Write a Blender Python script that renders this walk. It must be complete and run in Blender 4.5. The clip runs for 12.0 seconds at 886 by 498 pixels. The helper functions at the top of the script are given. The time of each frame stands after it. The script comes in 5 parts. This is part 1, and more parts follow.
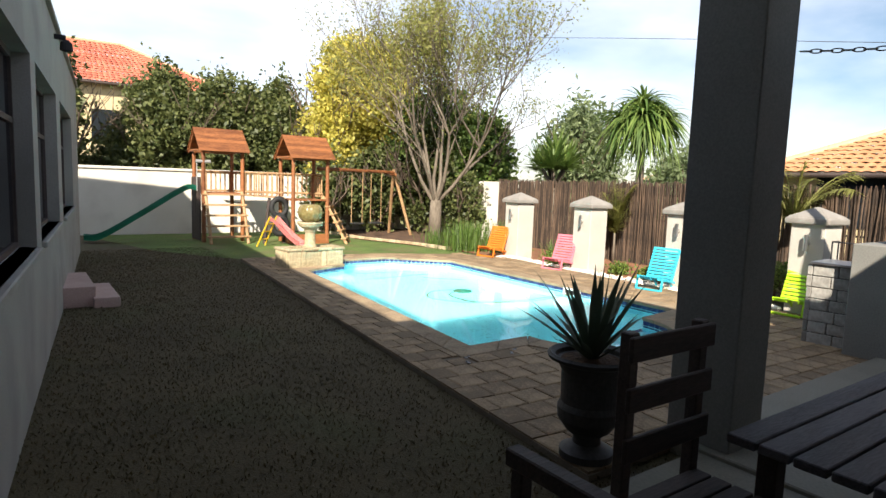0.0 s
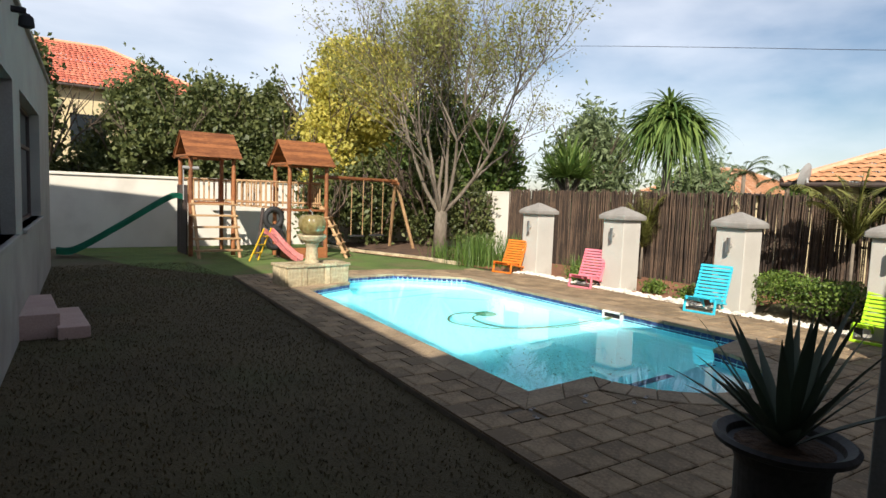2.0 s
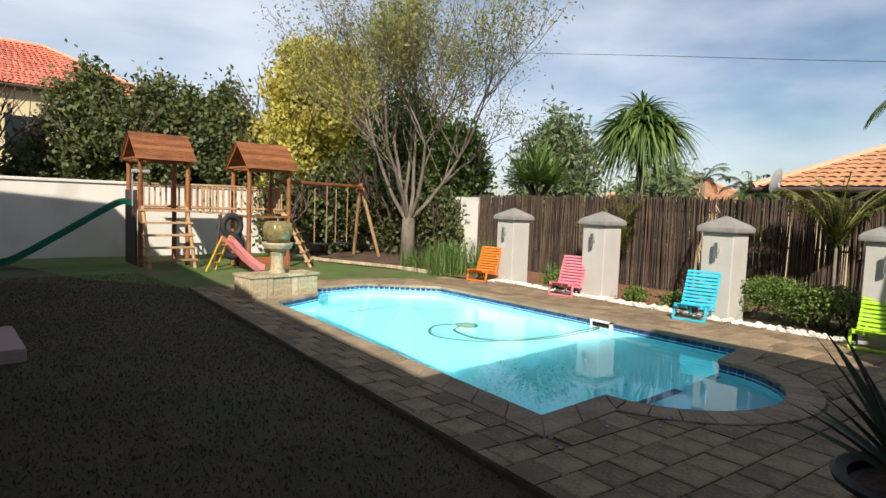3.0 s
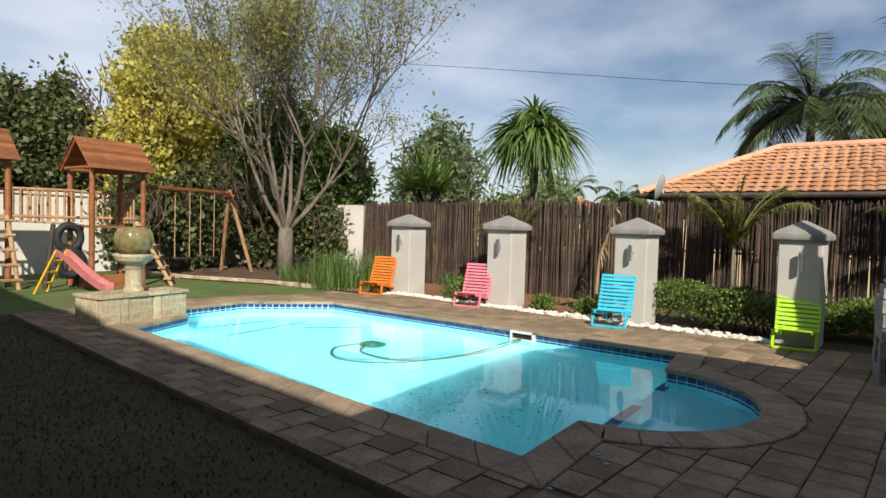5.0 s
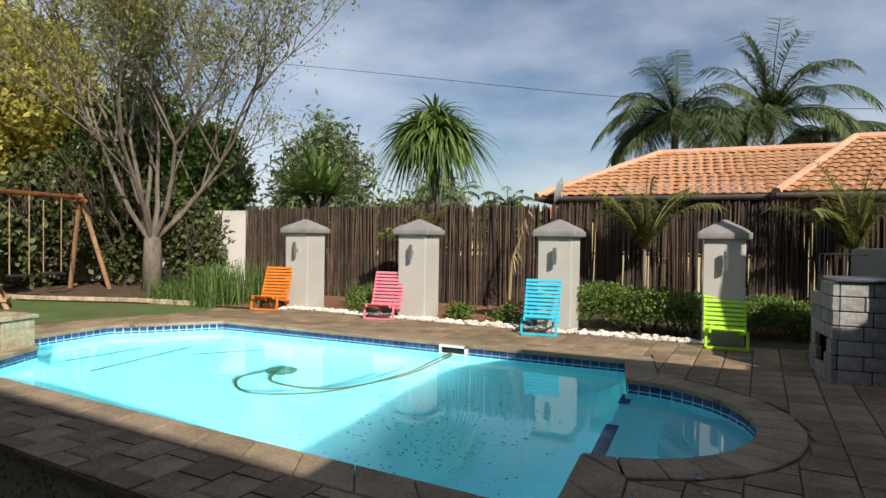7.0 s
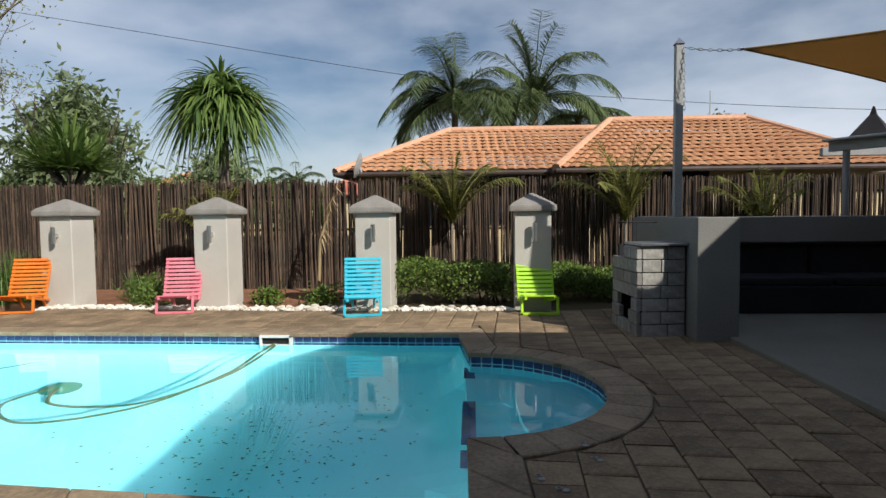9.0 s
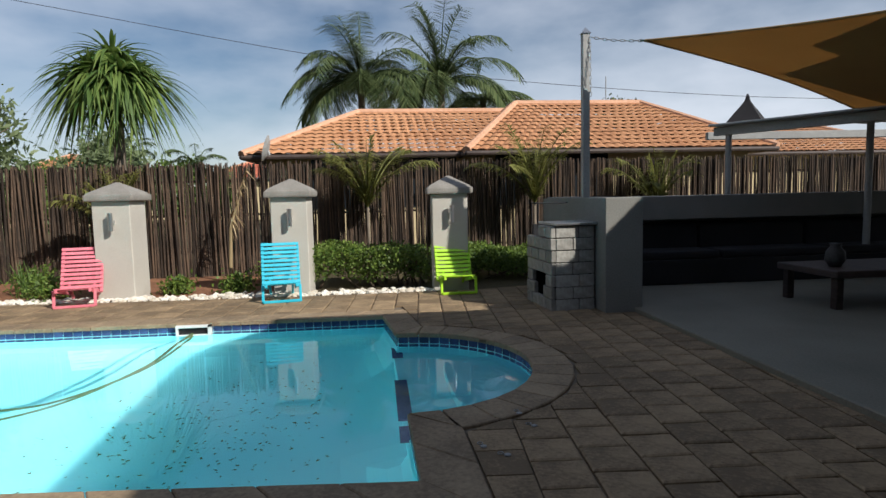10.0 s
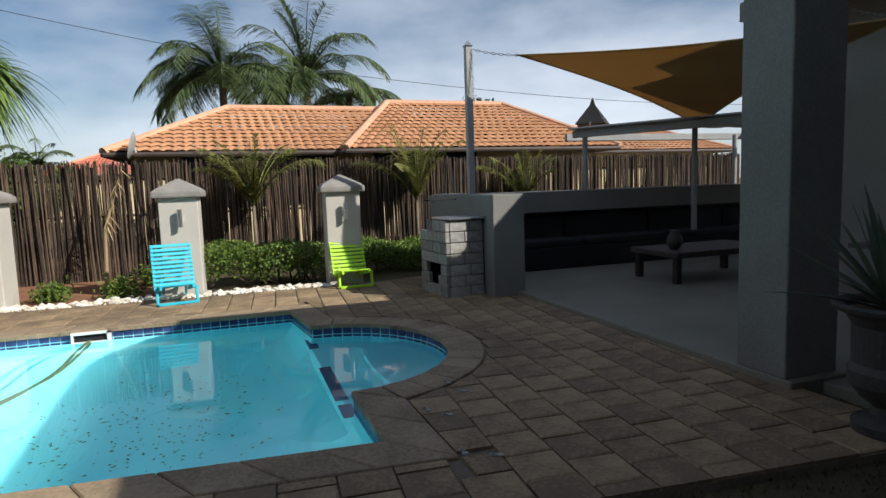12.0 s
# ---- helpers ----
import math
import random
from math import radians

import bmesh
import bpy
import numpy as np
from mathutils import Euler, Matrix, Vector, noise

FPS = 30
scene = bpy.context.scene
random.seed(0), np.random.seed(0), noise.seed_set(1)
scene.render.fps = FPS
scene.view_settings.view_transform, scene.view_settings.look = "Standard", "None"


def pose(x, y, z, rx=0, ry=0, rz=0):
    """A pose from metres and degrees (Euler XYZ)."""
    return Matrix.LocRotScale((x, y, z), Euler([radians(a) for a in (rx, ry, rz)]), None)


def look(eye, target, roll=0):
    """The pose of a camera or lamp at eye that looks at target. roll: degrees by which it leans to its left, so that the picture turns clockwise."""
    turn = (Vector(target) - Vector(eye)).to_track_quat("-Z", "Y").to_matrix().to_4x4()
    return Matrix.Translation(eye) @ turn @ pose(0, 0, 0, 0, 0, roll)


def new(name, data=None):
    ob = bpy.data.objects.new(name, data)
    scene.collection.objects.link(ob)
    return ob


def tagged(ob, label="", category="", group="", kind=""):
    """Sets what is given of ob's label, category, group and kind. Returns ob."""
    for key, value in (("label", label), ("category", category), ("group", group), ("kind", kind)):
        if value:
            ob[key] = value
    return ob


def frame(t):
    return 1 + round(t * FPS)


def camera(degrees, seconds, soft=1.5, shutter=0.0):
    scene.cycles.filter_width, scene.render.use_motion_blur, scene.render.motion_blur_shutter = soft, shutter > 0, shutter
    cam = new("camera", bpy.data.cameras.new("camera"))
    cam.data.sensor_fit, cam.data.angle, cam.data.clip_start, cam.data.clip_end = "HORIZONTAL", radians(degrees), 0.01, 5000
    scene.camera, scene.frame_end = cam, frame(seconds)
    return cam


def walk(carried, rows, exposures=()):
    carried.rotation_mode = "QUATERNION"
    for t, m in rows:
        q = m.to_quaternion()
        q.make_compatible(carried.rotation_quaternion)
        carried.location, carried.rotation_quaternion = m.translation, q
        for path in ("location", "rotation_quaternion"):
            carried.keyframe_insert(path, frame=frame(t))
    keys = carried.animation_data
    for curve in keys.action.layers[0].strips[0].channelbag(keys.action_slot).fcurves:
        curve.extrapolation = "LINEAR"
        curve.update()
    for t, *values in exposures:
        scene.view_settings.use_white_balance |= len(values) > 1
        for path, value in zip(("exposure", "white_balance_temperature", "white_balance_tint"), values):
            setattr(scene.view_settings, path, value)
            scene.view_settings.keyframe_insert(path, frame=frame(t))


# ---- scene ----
cam = camera(72.8, 12.0)
PATH = [
    (0, (-1.643, -1.032, 1.908), (-0.489, 0.587, 1.69), 2.0),
    (0.5, (-1.56, -0.70, 1.852), (-0.401, 0.917, 1.648), 2.2),
    (1, (-1.445, -0.293, 1.794), (-0.292, 1.33, 1.602), 2.0),
    (1.5, (-1.421, 0.071, 1.808), (-0.255, 1.685, 1.624), 2.1),
    (2, (-1.329, 0.483, 1.824), (-0.138, 2.08, 1.646), 2.2),
    (2.5, (-1.273, 0.897, 1.788), (-0.043, 2.466, 1.623), 2.2),
    (3, (-1.235, 1.25, 1.743), (0.073, 2.757, 1.597), 2.1),
    (5, (-0.799, 2.552, 1.511), (0.812, 3.734, 1.432), 1.7),
    (5.5, (-0.704, 2.897, 1.484), (0.962, 4.002, 1.413), 1.5),
    (6, (-0.666, 3.249, 1.474), (1.057, 4.262, 1.411), 1.4),
    (6.5, (-0.517, 3.484, 1.444), (1.252, 4.415, 1.394), 1.2),
    (8.5, (-0.123, 4.249, 1.414), (1.858, 4.515, 1.336), -0.3),
    (9, (-0.102, 4.39, 1.42), (1.892, 4.486, 1.305), -0.6),
    (9.5, (-0.159, 4.507, 1.426), (1.834, 4.439, 1.272), -1.0),
    (10, (-0.218, 4.588, 1.437), (1.763, 4.373, 1.257), -1.3),
    (10.5, (-0.322, 4.706, 1.452), (1.634, 4.332, 1.266), -1.6),
    (11, (-0.412, 4.849, 1.47), (1.521, 4.373, 1.278), -1.8),
    (11.5, (-0.519, 5.027, 1.473), (1.39, 4.467, 1.271), -1.8),
    (12, (-0.665, 5.19, 1.499), (1.211, 4.528, 1.289), -1.9),
]
walk(cam, [(t, look(eye, target, roll)) for t, eye, target, roll in PATH],
     [(0, 1.08, 6450, 10), (0.6, 0.84, 6450, 10), (1.5, 0.68, 6350, 10), (3, 0.42, 6150, 10), (5.5, 0.28, 6100, 10), (9.5, 0.10, 5950, 9), (12, 0.26, 5900, 8)])

# ---- light ----
SUN_WAY = Vector((1.0, 1.05, -1.0)).normalized()
sun_data = bpy.data.lights.new("sun", "SUN")
sun_data.energy, sun_data.angle, sun_data.color = 5.0, radians(0.55), (1.0, 0.90, 0.76)
sun = new("sun", sun_data)
sun.matrix_world = look((0, 0, 30), Vector((0, 0, 30)) + SUN_WAY)

world = bpy.data.worlds.new("sky")
scene.world = world
world.use_nodes = True
wn, wl = world.node_tree.nodes, world.node_tree.links
sky = wn.new("ShaderNodeTexSky")
sky.sky_type, sky.sun_disc = "NISHITA", False
sky.sun_elevation = math.asin(-SUN_WAY.z)
sky.sun_rotation = math.atan2(-SUN_WAY.x, -SUN_WAY.y)
sky.air_density, sky.dust_density = 1.0, 0.6
coords = wn.new("ShaderNodeTexCoord")
stretch = wn.new("ShaderNodeMapping")
stretch.inputs["Scale"].default_value = (1.0, 1.6, 4.0)
clouds = wn.new("ShaderNodeTexNoise")
clouds.inputs["Scale"].default_value, clouds.inputs["Detail"].default_value = 1.5, 7.0
ramp = wn.new("ShaderNodeValToRGB")
ramp.color_ramp.elements[0].position, ramp.color_ramp.elements[1].position = 0.30, 0.66
ramp.color_ramp.elements[0].color, ramp.color_ramp.elements[1].color = (0, 0, 0, 1), (0.8, 0.8, 0.8, 1)
blend = wn.new("ShaderNodeMix")
blend.data_type = "RGBA"
blend.inputs[7].default_value = (12.2, 12.2, 12.6, 1)
wl.new(coords.outputs["Generated"], stretch.inputs["Vector"])
wl.new(stretch.outputs[0], clouds.inputs["Vector"])
wl.new(clouds.outputs["Fac"], ramp.inputs[0])
# the thin cloud gathers in the haze near the horizon and opens to blue overhead
height = wn.new("ShaderNodeSeparateXYZ")
haze = wn.new("ShaderNodeMapRange")
haze.interpolation_type = "SMOOTHSTEP"
haze.inputs["From Min"].default_value, haze.inputs["From Max"].default_value = 0.1, 0.75
haze.inputs["To Min"].default_value, haze.inputs["To Max"].default_value = 1.0, 0.28
veil = wn.new("ShaderNodeMath")
veil.operation = "MULTIPLY"
wl.new(coords.outputs["Generated"], height.inputs[0])
wl.new(height.outputs["Z"], haze.inputs["Value"])
wl.new(ramp.outputs[0], veil.inputs[0])
wl.new(haze.outputs[0], veil.inputs[1])
wl.new(veil.outputs[0], blend.inputs[0])
wl.new(sky.outputs[0], blend.inputs[6])
wl.new(blend.outputs[2], wn["Background"].inputs[0])
wn["Background"].inputs[1].default_value = 0.066


# ---- materials ----
def shader(name):
    m = bpy.data.materials.new(name)
    m.use_nodes = True
    return m, m.node_tree.nodes, m.node_tree.links, m.node_tree.nodes["Principled BSDF"]


def surface(name, dark, light, fine=40.0, coarse=1.5, rough=0.8, bump=0.3, metal=0.0, vary=0.0, island=0.0, stretch_by=(1, 1, 1), depth=0.01, stain=None):
    """Colour between dark and light by fine and coarse noise; vary: spread between objects; island: spread between pieces of one mesh."""
    m, n, l, p = shader(name)
    tc = n.new("ShaderNodeTexCoord")
    mp = n.new("ShaderNodeMapping")
    mp.inputs["Scale"].default_value = stretch_by
    l.new(tc.outputs["Object"], mp.inputs[0])
    a, b = n.new("ShaderNodeTexNoise"), n.new("ShaderNodeTexNoise")
    for t, s, d in ((a, fine, 6.0), (b, coarse, 3.0)):
        t.inputs["Scale"].default_value, t.inputs["Detail"].default_value = s, d
        l.new(mp.outputs[0], t.inputs["Vector"])
    add = n.new("ShaderNodeMath")
    add.operation = "ADD"
    l.new(a.outputs["Fac"], add.inputs[0])
    l.new(b.outputs["Fac"], add.inputs[1])
    last = add.outputs[0]
    for source, amount in (("Object Info", vary), ("Geometry", island)):
        if amount:
            info = n.new("ShaderNodeObjectInfo" if source == "Object Info" else "ShaderNodeNewGeometry")
            out = info.outputs["Random" if source == "Object Info" else "Random Per Island"]
            mul = n.new("ShaderNodeMath")
            mul.operation, mul.inputs[1].default_value, mul.inputs[2].default_value = "MULTIPLY_ADD", amount, -amount / 2
            plus = n.new("ShaderNodeMath")
            l.new(out, mul.inputs[0])
            l.new(mul.outputs[0], plus.inputs[0])
            l.new(last, plus.inputs[1])
            last = plus.outputs[0]
    r = n.new("ShaderNodeMapRange")
    r.inputs["From Min"].default_value, r.inputs["From Max"].default_value = 0.72, 1.28
    l.new(last, r.inputs["Value"])
    mix = n.new("ShaderNodeMix")
    mix.data_type = "RGBA"
    mix.inputs[6].default_value, mix.inputs[7].default_value = (*dark, 1), (*light, 1)
    l.new(r.outputs[0], mix.inputs[0])
    colour = mix.outputs[2]
    if stain:
        tint, size, low, high = stain
        s = n.new("ShaderNodeTexNoise")
        s.inputs["Scale"].default_value, s.inputs["Detail"].default_value = size, 5.0
        l.new(tc.outputs["Object"], s.inputs["Vector"])
        sr = n.new("ShaderNodeMapRange")
        sr.inputs["From Min"].default_value, sr.inputs["From Max"].default_value = low, high
        l.new(s.outputs["Fac"], sr.inputs["Value"])
        over = n.new("ShaderNodeMix")
        over.data_type = "RGBA"
        over.inputs[7].default_value = (*tint, 1)
        l.new(sr.outputs[0], over.inputs[0])
        l.new(colour, over.inputs[6])
        colour = over.outputs[2]
    l.new(colour, p.inputs["Base Color"])
    p.inputs["Roughness"].default_value, p.inputs["Metallic"].default_value = rough, metal
    if bump:
        bp = n.new("ShaderNodeBump")
        bp.inputs["Strength"].default_value, bp.inputs["Distance"].default_value = bump, depth
        l.new(a.outputs["Fac"], bp.inputs["Height"])
        l.new(bp.outputs[0], p.inputs["Normal"])
    return m


def foliage(name, dark, light, thin=0.35):
    """Leaves: each island takes its own shade, and some light comes through."""
    m, n, l, p = shader(name)
    g = n.new("ShaderNodeNewGeometry")
    mix = n.new("ShaderNodeMix")
    mix.data_type = "RGBA"
    mix.inputs[6].default_value, mix.inputs[7].default_value = (*dark, 1), (*light, 1)
    l.new(g.outputs["Random Per Island"], mix.inputs[0])
    l.new(mix.outputs[2], p.inputs["Base Color"])
    p.inputs["Roughness"].default_value = 0.55
    t = n.new("ShaderNodeBsdfTranslucent")
    l.new(mix.outputs[2], t.inputs["Color"])
    ms = n.new("ShaderNodeMixShader")
    ms.inputs[0].default_value = thin
    l.new(p.outputs[0], ms.inputs[1])
    l.new(t.outputs[0], ms.inputs[2])
    l.new(ms.outputs[0], n["Material Output"].inputs["Surface"])
    return m


def water_material():
    m, n, l, p = shader("pool_water")
    p.inputs["Base Color"].default_value = (0.54, 0.91, 1.0, 1)
    p.inputs["Roughness"].default_value = 0.0
    p.inputs["IOR"].default_value = 1.33
    p.inputs["Transmission Weight"].default_value = 1.0
    tc, t, bp = n.new("ShaderNodeTexCoord"), n.new("ShaderNodeTexNoise"), n.new("ShaderNodeBump")
    t.inputs["Scale"].default_value, t.inputs["Detail"].default_value = 2.2, 2.0
    bp.inputs["Strength"].default_value, bp.inputs["Distance"].default_value = 0.025, 0.02
    l.new(tc.outputs["Object"], t.inputs["Vector"])
    l.new(t.outputs["Fac"], bp.inputs["Height"])
    l.new(bp.outputs[0], p.inputs["Normal"])
    return m


def glass_material():
    m, n, l, p = shader("window_glass")
    p.inputs["Base Color"].default_value = (0.02, 0.025, 0.03, 1)
    p.inputs["Roughness"].default_value = 0.04
    return m


LAWN = surface("lawn", (0.055, 0.042, 0.018), (0.105, 0.08, 0.036), 60, 0.8, 0.95, 0.6, stain=((0.06, 0.065, 0.02), 0.45, 0.5, 0.72), depth=0.03)
GREENLAWN = surface("green_lawn", (0.06, 0.105, 0.018), (0.13, 0.19, 0.04), 50, 1.2, 0.95, 0.7, stain=((0.14, 0.12, 0.05), 0.9, 0.5, 0.75), depth=0.03)
SOIL = surface("red_soil", (0.16, 0.07, 0.035), (0.34, 0.16, 0.08), 30, 2, 0.95, 0.8, depth=0.03)
MULCH = surface("leaf_litter", (0.05, 0.03, 0.02), (0.16, 0.09, 0.05), 25, 3, 0.95, 0.9, depth=0.03)
PAVER = surface("concrete_paver", (0.18, 0.126, 0.072), (0.40, 0.285, 0.165), 45, 3, 0.85, 0.35, vary=0.35, island=0.35, depth=0.006)
COPING = surface("coping_stone", (0.20, 0.145, 0.09), (0.39, 0.29, 0.18), 40, 3, 0.8, 0.3, vary=0.25, depth=0.006)
JOINT = surface("paving_bed", (0.13, 0.105, 0.075), (0.22, 0.175, 0.125), 60, 4, 0.95, 0.5)
PATIO = surface("patio_concrete", (0.17, 0.16, 0.125), (0.25, 0.235, 0.185), 50, 1.2, 0.7, 0.1)
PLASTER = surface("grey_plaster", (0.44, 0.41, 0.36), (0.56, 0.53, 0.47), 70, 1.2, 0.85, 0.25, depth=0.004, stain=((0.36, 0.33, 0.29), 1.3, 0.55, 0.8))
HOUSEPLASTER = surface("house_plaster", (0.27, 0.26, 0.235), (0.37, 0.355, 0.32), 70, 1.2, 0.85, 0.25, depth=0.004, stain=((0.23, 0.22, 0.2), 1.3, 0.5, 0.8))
WHITEWALL = surface("pale_plaster", (0.62, 0.58, 0.50), (0.76, 0.72, 0.64), 60, 0.9, 0.85, 0.2, depth=0.004, stain=((0.5, 0.46, 0.4), 0.8, 0.55, 0.8))
CAPSTONE = surface("grey_cap", (0.20, 0.185, 0.165), (0.31, 0.29, 0.26), 60, 3, 0.85, 0.3, depth=0.004)
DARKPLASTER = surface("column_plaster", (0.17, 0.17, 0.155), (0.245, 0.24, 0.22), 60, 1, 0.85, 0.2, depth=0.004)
POOL = surface("pool_plaster", (0.42, 0.92, 0.99), (0.48, 0.94, 0.99), 20, 1.0, 0.7, 0.05)
TILE = surface("blue_mosaic", (0.025, 0.04, 0.13), (0.07, 0.10, 0.25), 30, 4, 0.2, 0.05, vary=0.5, island=0.5)
GROUT = surface("tile_grout", (0.30, 0.33, 0.38), (0.42, 0.45, 0.50), 60, 4, 0.8, 0.1)
WATER = water_material()
GLASS = glass_material()
REED = surface("fence_pole", (0.03, 0.02, 0.014), (0.155, 0.10, 0.065), 14, 2, 0.85, 0.4, vary=0.45, island=0.45, stretch_by=(6, 6, 1))
WOOD = surface("orange_timber", (0.14, 0.048, 0.016), (0.33, 0.125, 0.042), 12, 2, 0.55, 0.3, vary=0.35, stretch_by=(1, 4, 4))
PALEWOOD = surface("weathered_timber", (0.27, 0.15, 0.07), (0.50, 0.32, 0.16), 12, 2, 0.7, 0.3, vary=0.3)
DARKWOOD = surface("dark_stained_wood", (0.025, 0.016, 0.013), (0.065, 0.043, 0.036), 14, 2, 0.65, 0.3, vary=0.4, stretch_by=(1, 5, 5))
GREYWOOD = surface("grey_table_wood", (0.05, 0.045, 0.05), (0.11, 0.10, 0.11), 16, 2, 0.65, 0.3, vary=0.4, stretch_by=(1, 6, 6))
RUBBER = surface("black_rubber", (0.012, 0.012, 0.012), (0.03, 0.03, 0.03), 40, 3, 0.7, 0.3)
BLACK = surface("black_fabric", (0.010, 0.010, 0.012), (0.022, 0.022, 0.026), 80, 2, 0.9, 0.3)
POT = surface("dark_urn", (0.03, 0.027, 0.025), (0.065, 0.06, 0.055), 30, 3, 0.6, 0.2)
STONE = surface("sandstone_block", (0.30, 0.24, 0.14), (0.60, 0.50, 0.32), 18, 3, 0.85, 0.6, vary=0.4, depth=0.015, stain=((0.22, 0.19, 0.13), 3, 0.5, 0.75))
STONEGREY = surface("grey_stone_block", (0.22, 0.21, 0.19), (0.40, 0.385, 0.35), 18, 3, 0.85, 0.6, vary=0.4, depth=0.015)
BOWL = surface("glazed_fountain_bowl", (0.16, 0.125, 0.045), (0.33, 0.27, 0.12), 12, 3, 0.25, 0.1)
STEEL = surface("brushed_steel", (0.55, 0.55, 0.55), (0.72, 0.72, 0.72), 60, 5, 0.3, 0.1, metal=1.0)
POLE = surface("painted_pole", (0.26, 0.26, 0.25), (0.36, 0.36, 0.35), 40, 3, 0.5, 0.1)
WHITEPAINT = surface("white_plastic", (0.72, 0.72, 0.70), (0.82, 0.82, 0.80), 40, 3, 0.4, 0.0)
PEBBLE = surface("white_pebble", (0.60, 0.53, 0.42), (0.84, 0.80, 0.72), 20, 3, 0.8, 0.3, island=0.5)
PINKSTEP = surface("pink_step_tile", (0.40, 0.27, 0.23), (0.52, 0.37, 0.32), 40, 3, 0.7, 0.2)
ROOFTILE = surface("orange_roof_tile", (0.38, 0.17, 0.075), (0.54, 0.27, 0.13), 10, 0.6, 0.8, 0.3, island=0.2)
REDROOF = surface("red_roof_tile", (0.42, 0.10, 0.06), (0.60, 0.19, 0.11), 10, 0.6, 0.8, 0.3, island=0.4)
RIDGE = surface("ridge_tile", (0.50, 0.27, 0.16), (0.66, 0.38, 0.24), 10, 1, 0.8, 0.2)
CREAM = surface("cream_wall", (0.55, 0.44, 0.25), (0.68, 0.56, 0.34), 10, 1, 0.9, 0.2)
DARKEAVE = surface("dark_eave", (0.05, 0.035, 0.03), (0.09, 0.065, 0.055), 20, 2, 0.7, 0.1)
SAIL = surface("tan_shade_cloth", (0.30, 0.19, 0.075), (0.38, 0.25, 0.10), 90, 1, 0.9, 0.2)
SHEET = surface("pergola_sheet", (0.34, 0.35, 0.35), (0.46, 0.47, 0.47), 30, 2, 0.5, 0.1)
BARK = surface("pale_bark", (0.10, 0.08, 0.058), (0.23, 0.19, 0.145), 20, 2, 0.9, 0.6, stretch_by=(1, 1, 0.3))
DARKBARK = surface("dark_bark", (0.07, 0.05, 0.035), (0.15, 0.11, 0.08), 20, 2, 0.9, 0.6, stretch_by=(1, 1, 0.3))
CABLE = surface("black_cable", (0.02, 0.02, 0.022), (0.04, 0.04, 0.045), 20, 2, 0.6, 0.0)
LEAF_DARK = foliage("dark_green_leaf", (0.05, 0.072, 0.02), (0.17, 0.19, 0.062))
LEAF_MID = foliage("mid_green_leaf", (0.05, 0.10, 0.018), (0.18, 0.25, 0.05))
LEAF_YELLOW = foliage("yellow_green_leaf", (0.31, 0.30, 0.04), (0.76, 0.66, 0.16), 0.45)
LEAF_OLIVE = foliage("olive_young_leaf", (0.18, 0.19, 0.04), (0.36, 0.36, 0.11), 0.45)
LEAF_GREY = foliage("grey_green_leaf", (0.11, 0.15, 0.07), (0.27, 0.33, 0.16), 0.4)
LEAF_PALM = foliage("palm_leaf", (0.04, 0.075, 0.025), (0.20, 0.25, 0.10), 0.35)
LEAF_STRAP = foliage("strap_leaf", (0.05, 0.11, 0.018), (0.22, 0.30, 0.075), 0.3)
LEAF_GRASS = foliage("grass_blade", (0.06, 0.12, 0.02), (0.18, 0.28, 0.06), 0.4)
LEAF_LAWN = foliage("lawn_blade", (0.06, 0.046, 0.02), (0.12, 0.095, 0.042), 0.3)
LEAF_HEDGE = foliage("hedge_leaf", (0.05, 0.10, 0.014), (0.19, 0.27, 0.045), 0.3)
LEAF_ALOE = foliage("aloe_leaf", (0.05, 0.075, 0.045), (0.10, 0.13, 0.08), 0.1)
LEAF_DRY = foliage("dry_frond", (0.33, 0.24, 0.12), (0.55, 0.43, 0.25), 0.3)
ORANGE = surface("orange_paint", (0.62, 0.15, 0.012), (0.76, 0.22, 0.02), 30, 4, 0.45, 0.1)
PINK = surface("pink_paint", (0.62, 0.15, 0.20), (0.76, 0.24, 0.29), 30, 4, 0.45, 0.1)
BLUE = surface("turquoise_paint", (0.03, 0.42, 0.58), (0.06, 0.54, 0.70), 30, 4, 0.45, 0.1)
LIME = surface("lime_paint", (0.38, 0.68, 0.015), (0.48, 0.80, 0.03), 30, 4, 0.45, 0.1)
SLIDEGREEN = surface("green_slide_plastic", (0.015, 0.16, 0.10), (0.03, 0.24, 0.15), 20, 2, 0.4, 0.0)
SLIDEPINK = surface("pink_slide_plastic", (0.70, 0.25, 0.24), (0.80, 0.34, 0.32), 20, 2, 0.4, 0.0)
YELLOW = surface("yellow_plastic", (0.70, 0.42, 0.02), (0.82, 0.52, 0.04), 20, 2, 0.4, 0.0)


# ---- builders ----
def part(name, bm, material, parent=None, label="", smooth=False):
    """Links a bmesh as one mesh object, under parent if given."""
    me = bpy.data.meshes.new(name)
    bm.to_mesh(me)
    bm.free()
    me.materials.append(material)
    if smooth:
        me.shade_smooth()
    ob = new(name, me)
    ob.parent = parent
    return tagged(ob, label)


def raw(name, verts, faces, material, parent=None, smooth=False):
    me = bpy.data.meshes.new(name)
    me.from_pydata([tuple(v) for v in verts], [], [tuple(f) for f in faces])
    me.materials.append(material)
    if smooth:
        me.shade_smooth()
    ob = new(name, me)
    ob.parent = parent
    return ob


def thing(name, m, label, category, group="", kind=""):
    ob = new(name)
    ob.empty_display_size = 0.2
    ob.matrix_basis = m
    return tagged(ob, label, category, group, kind)


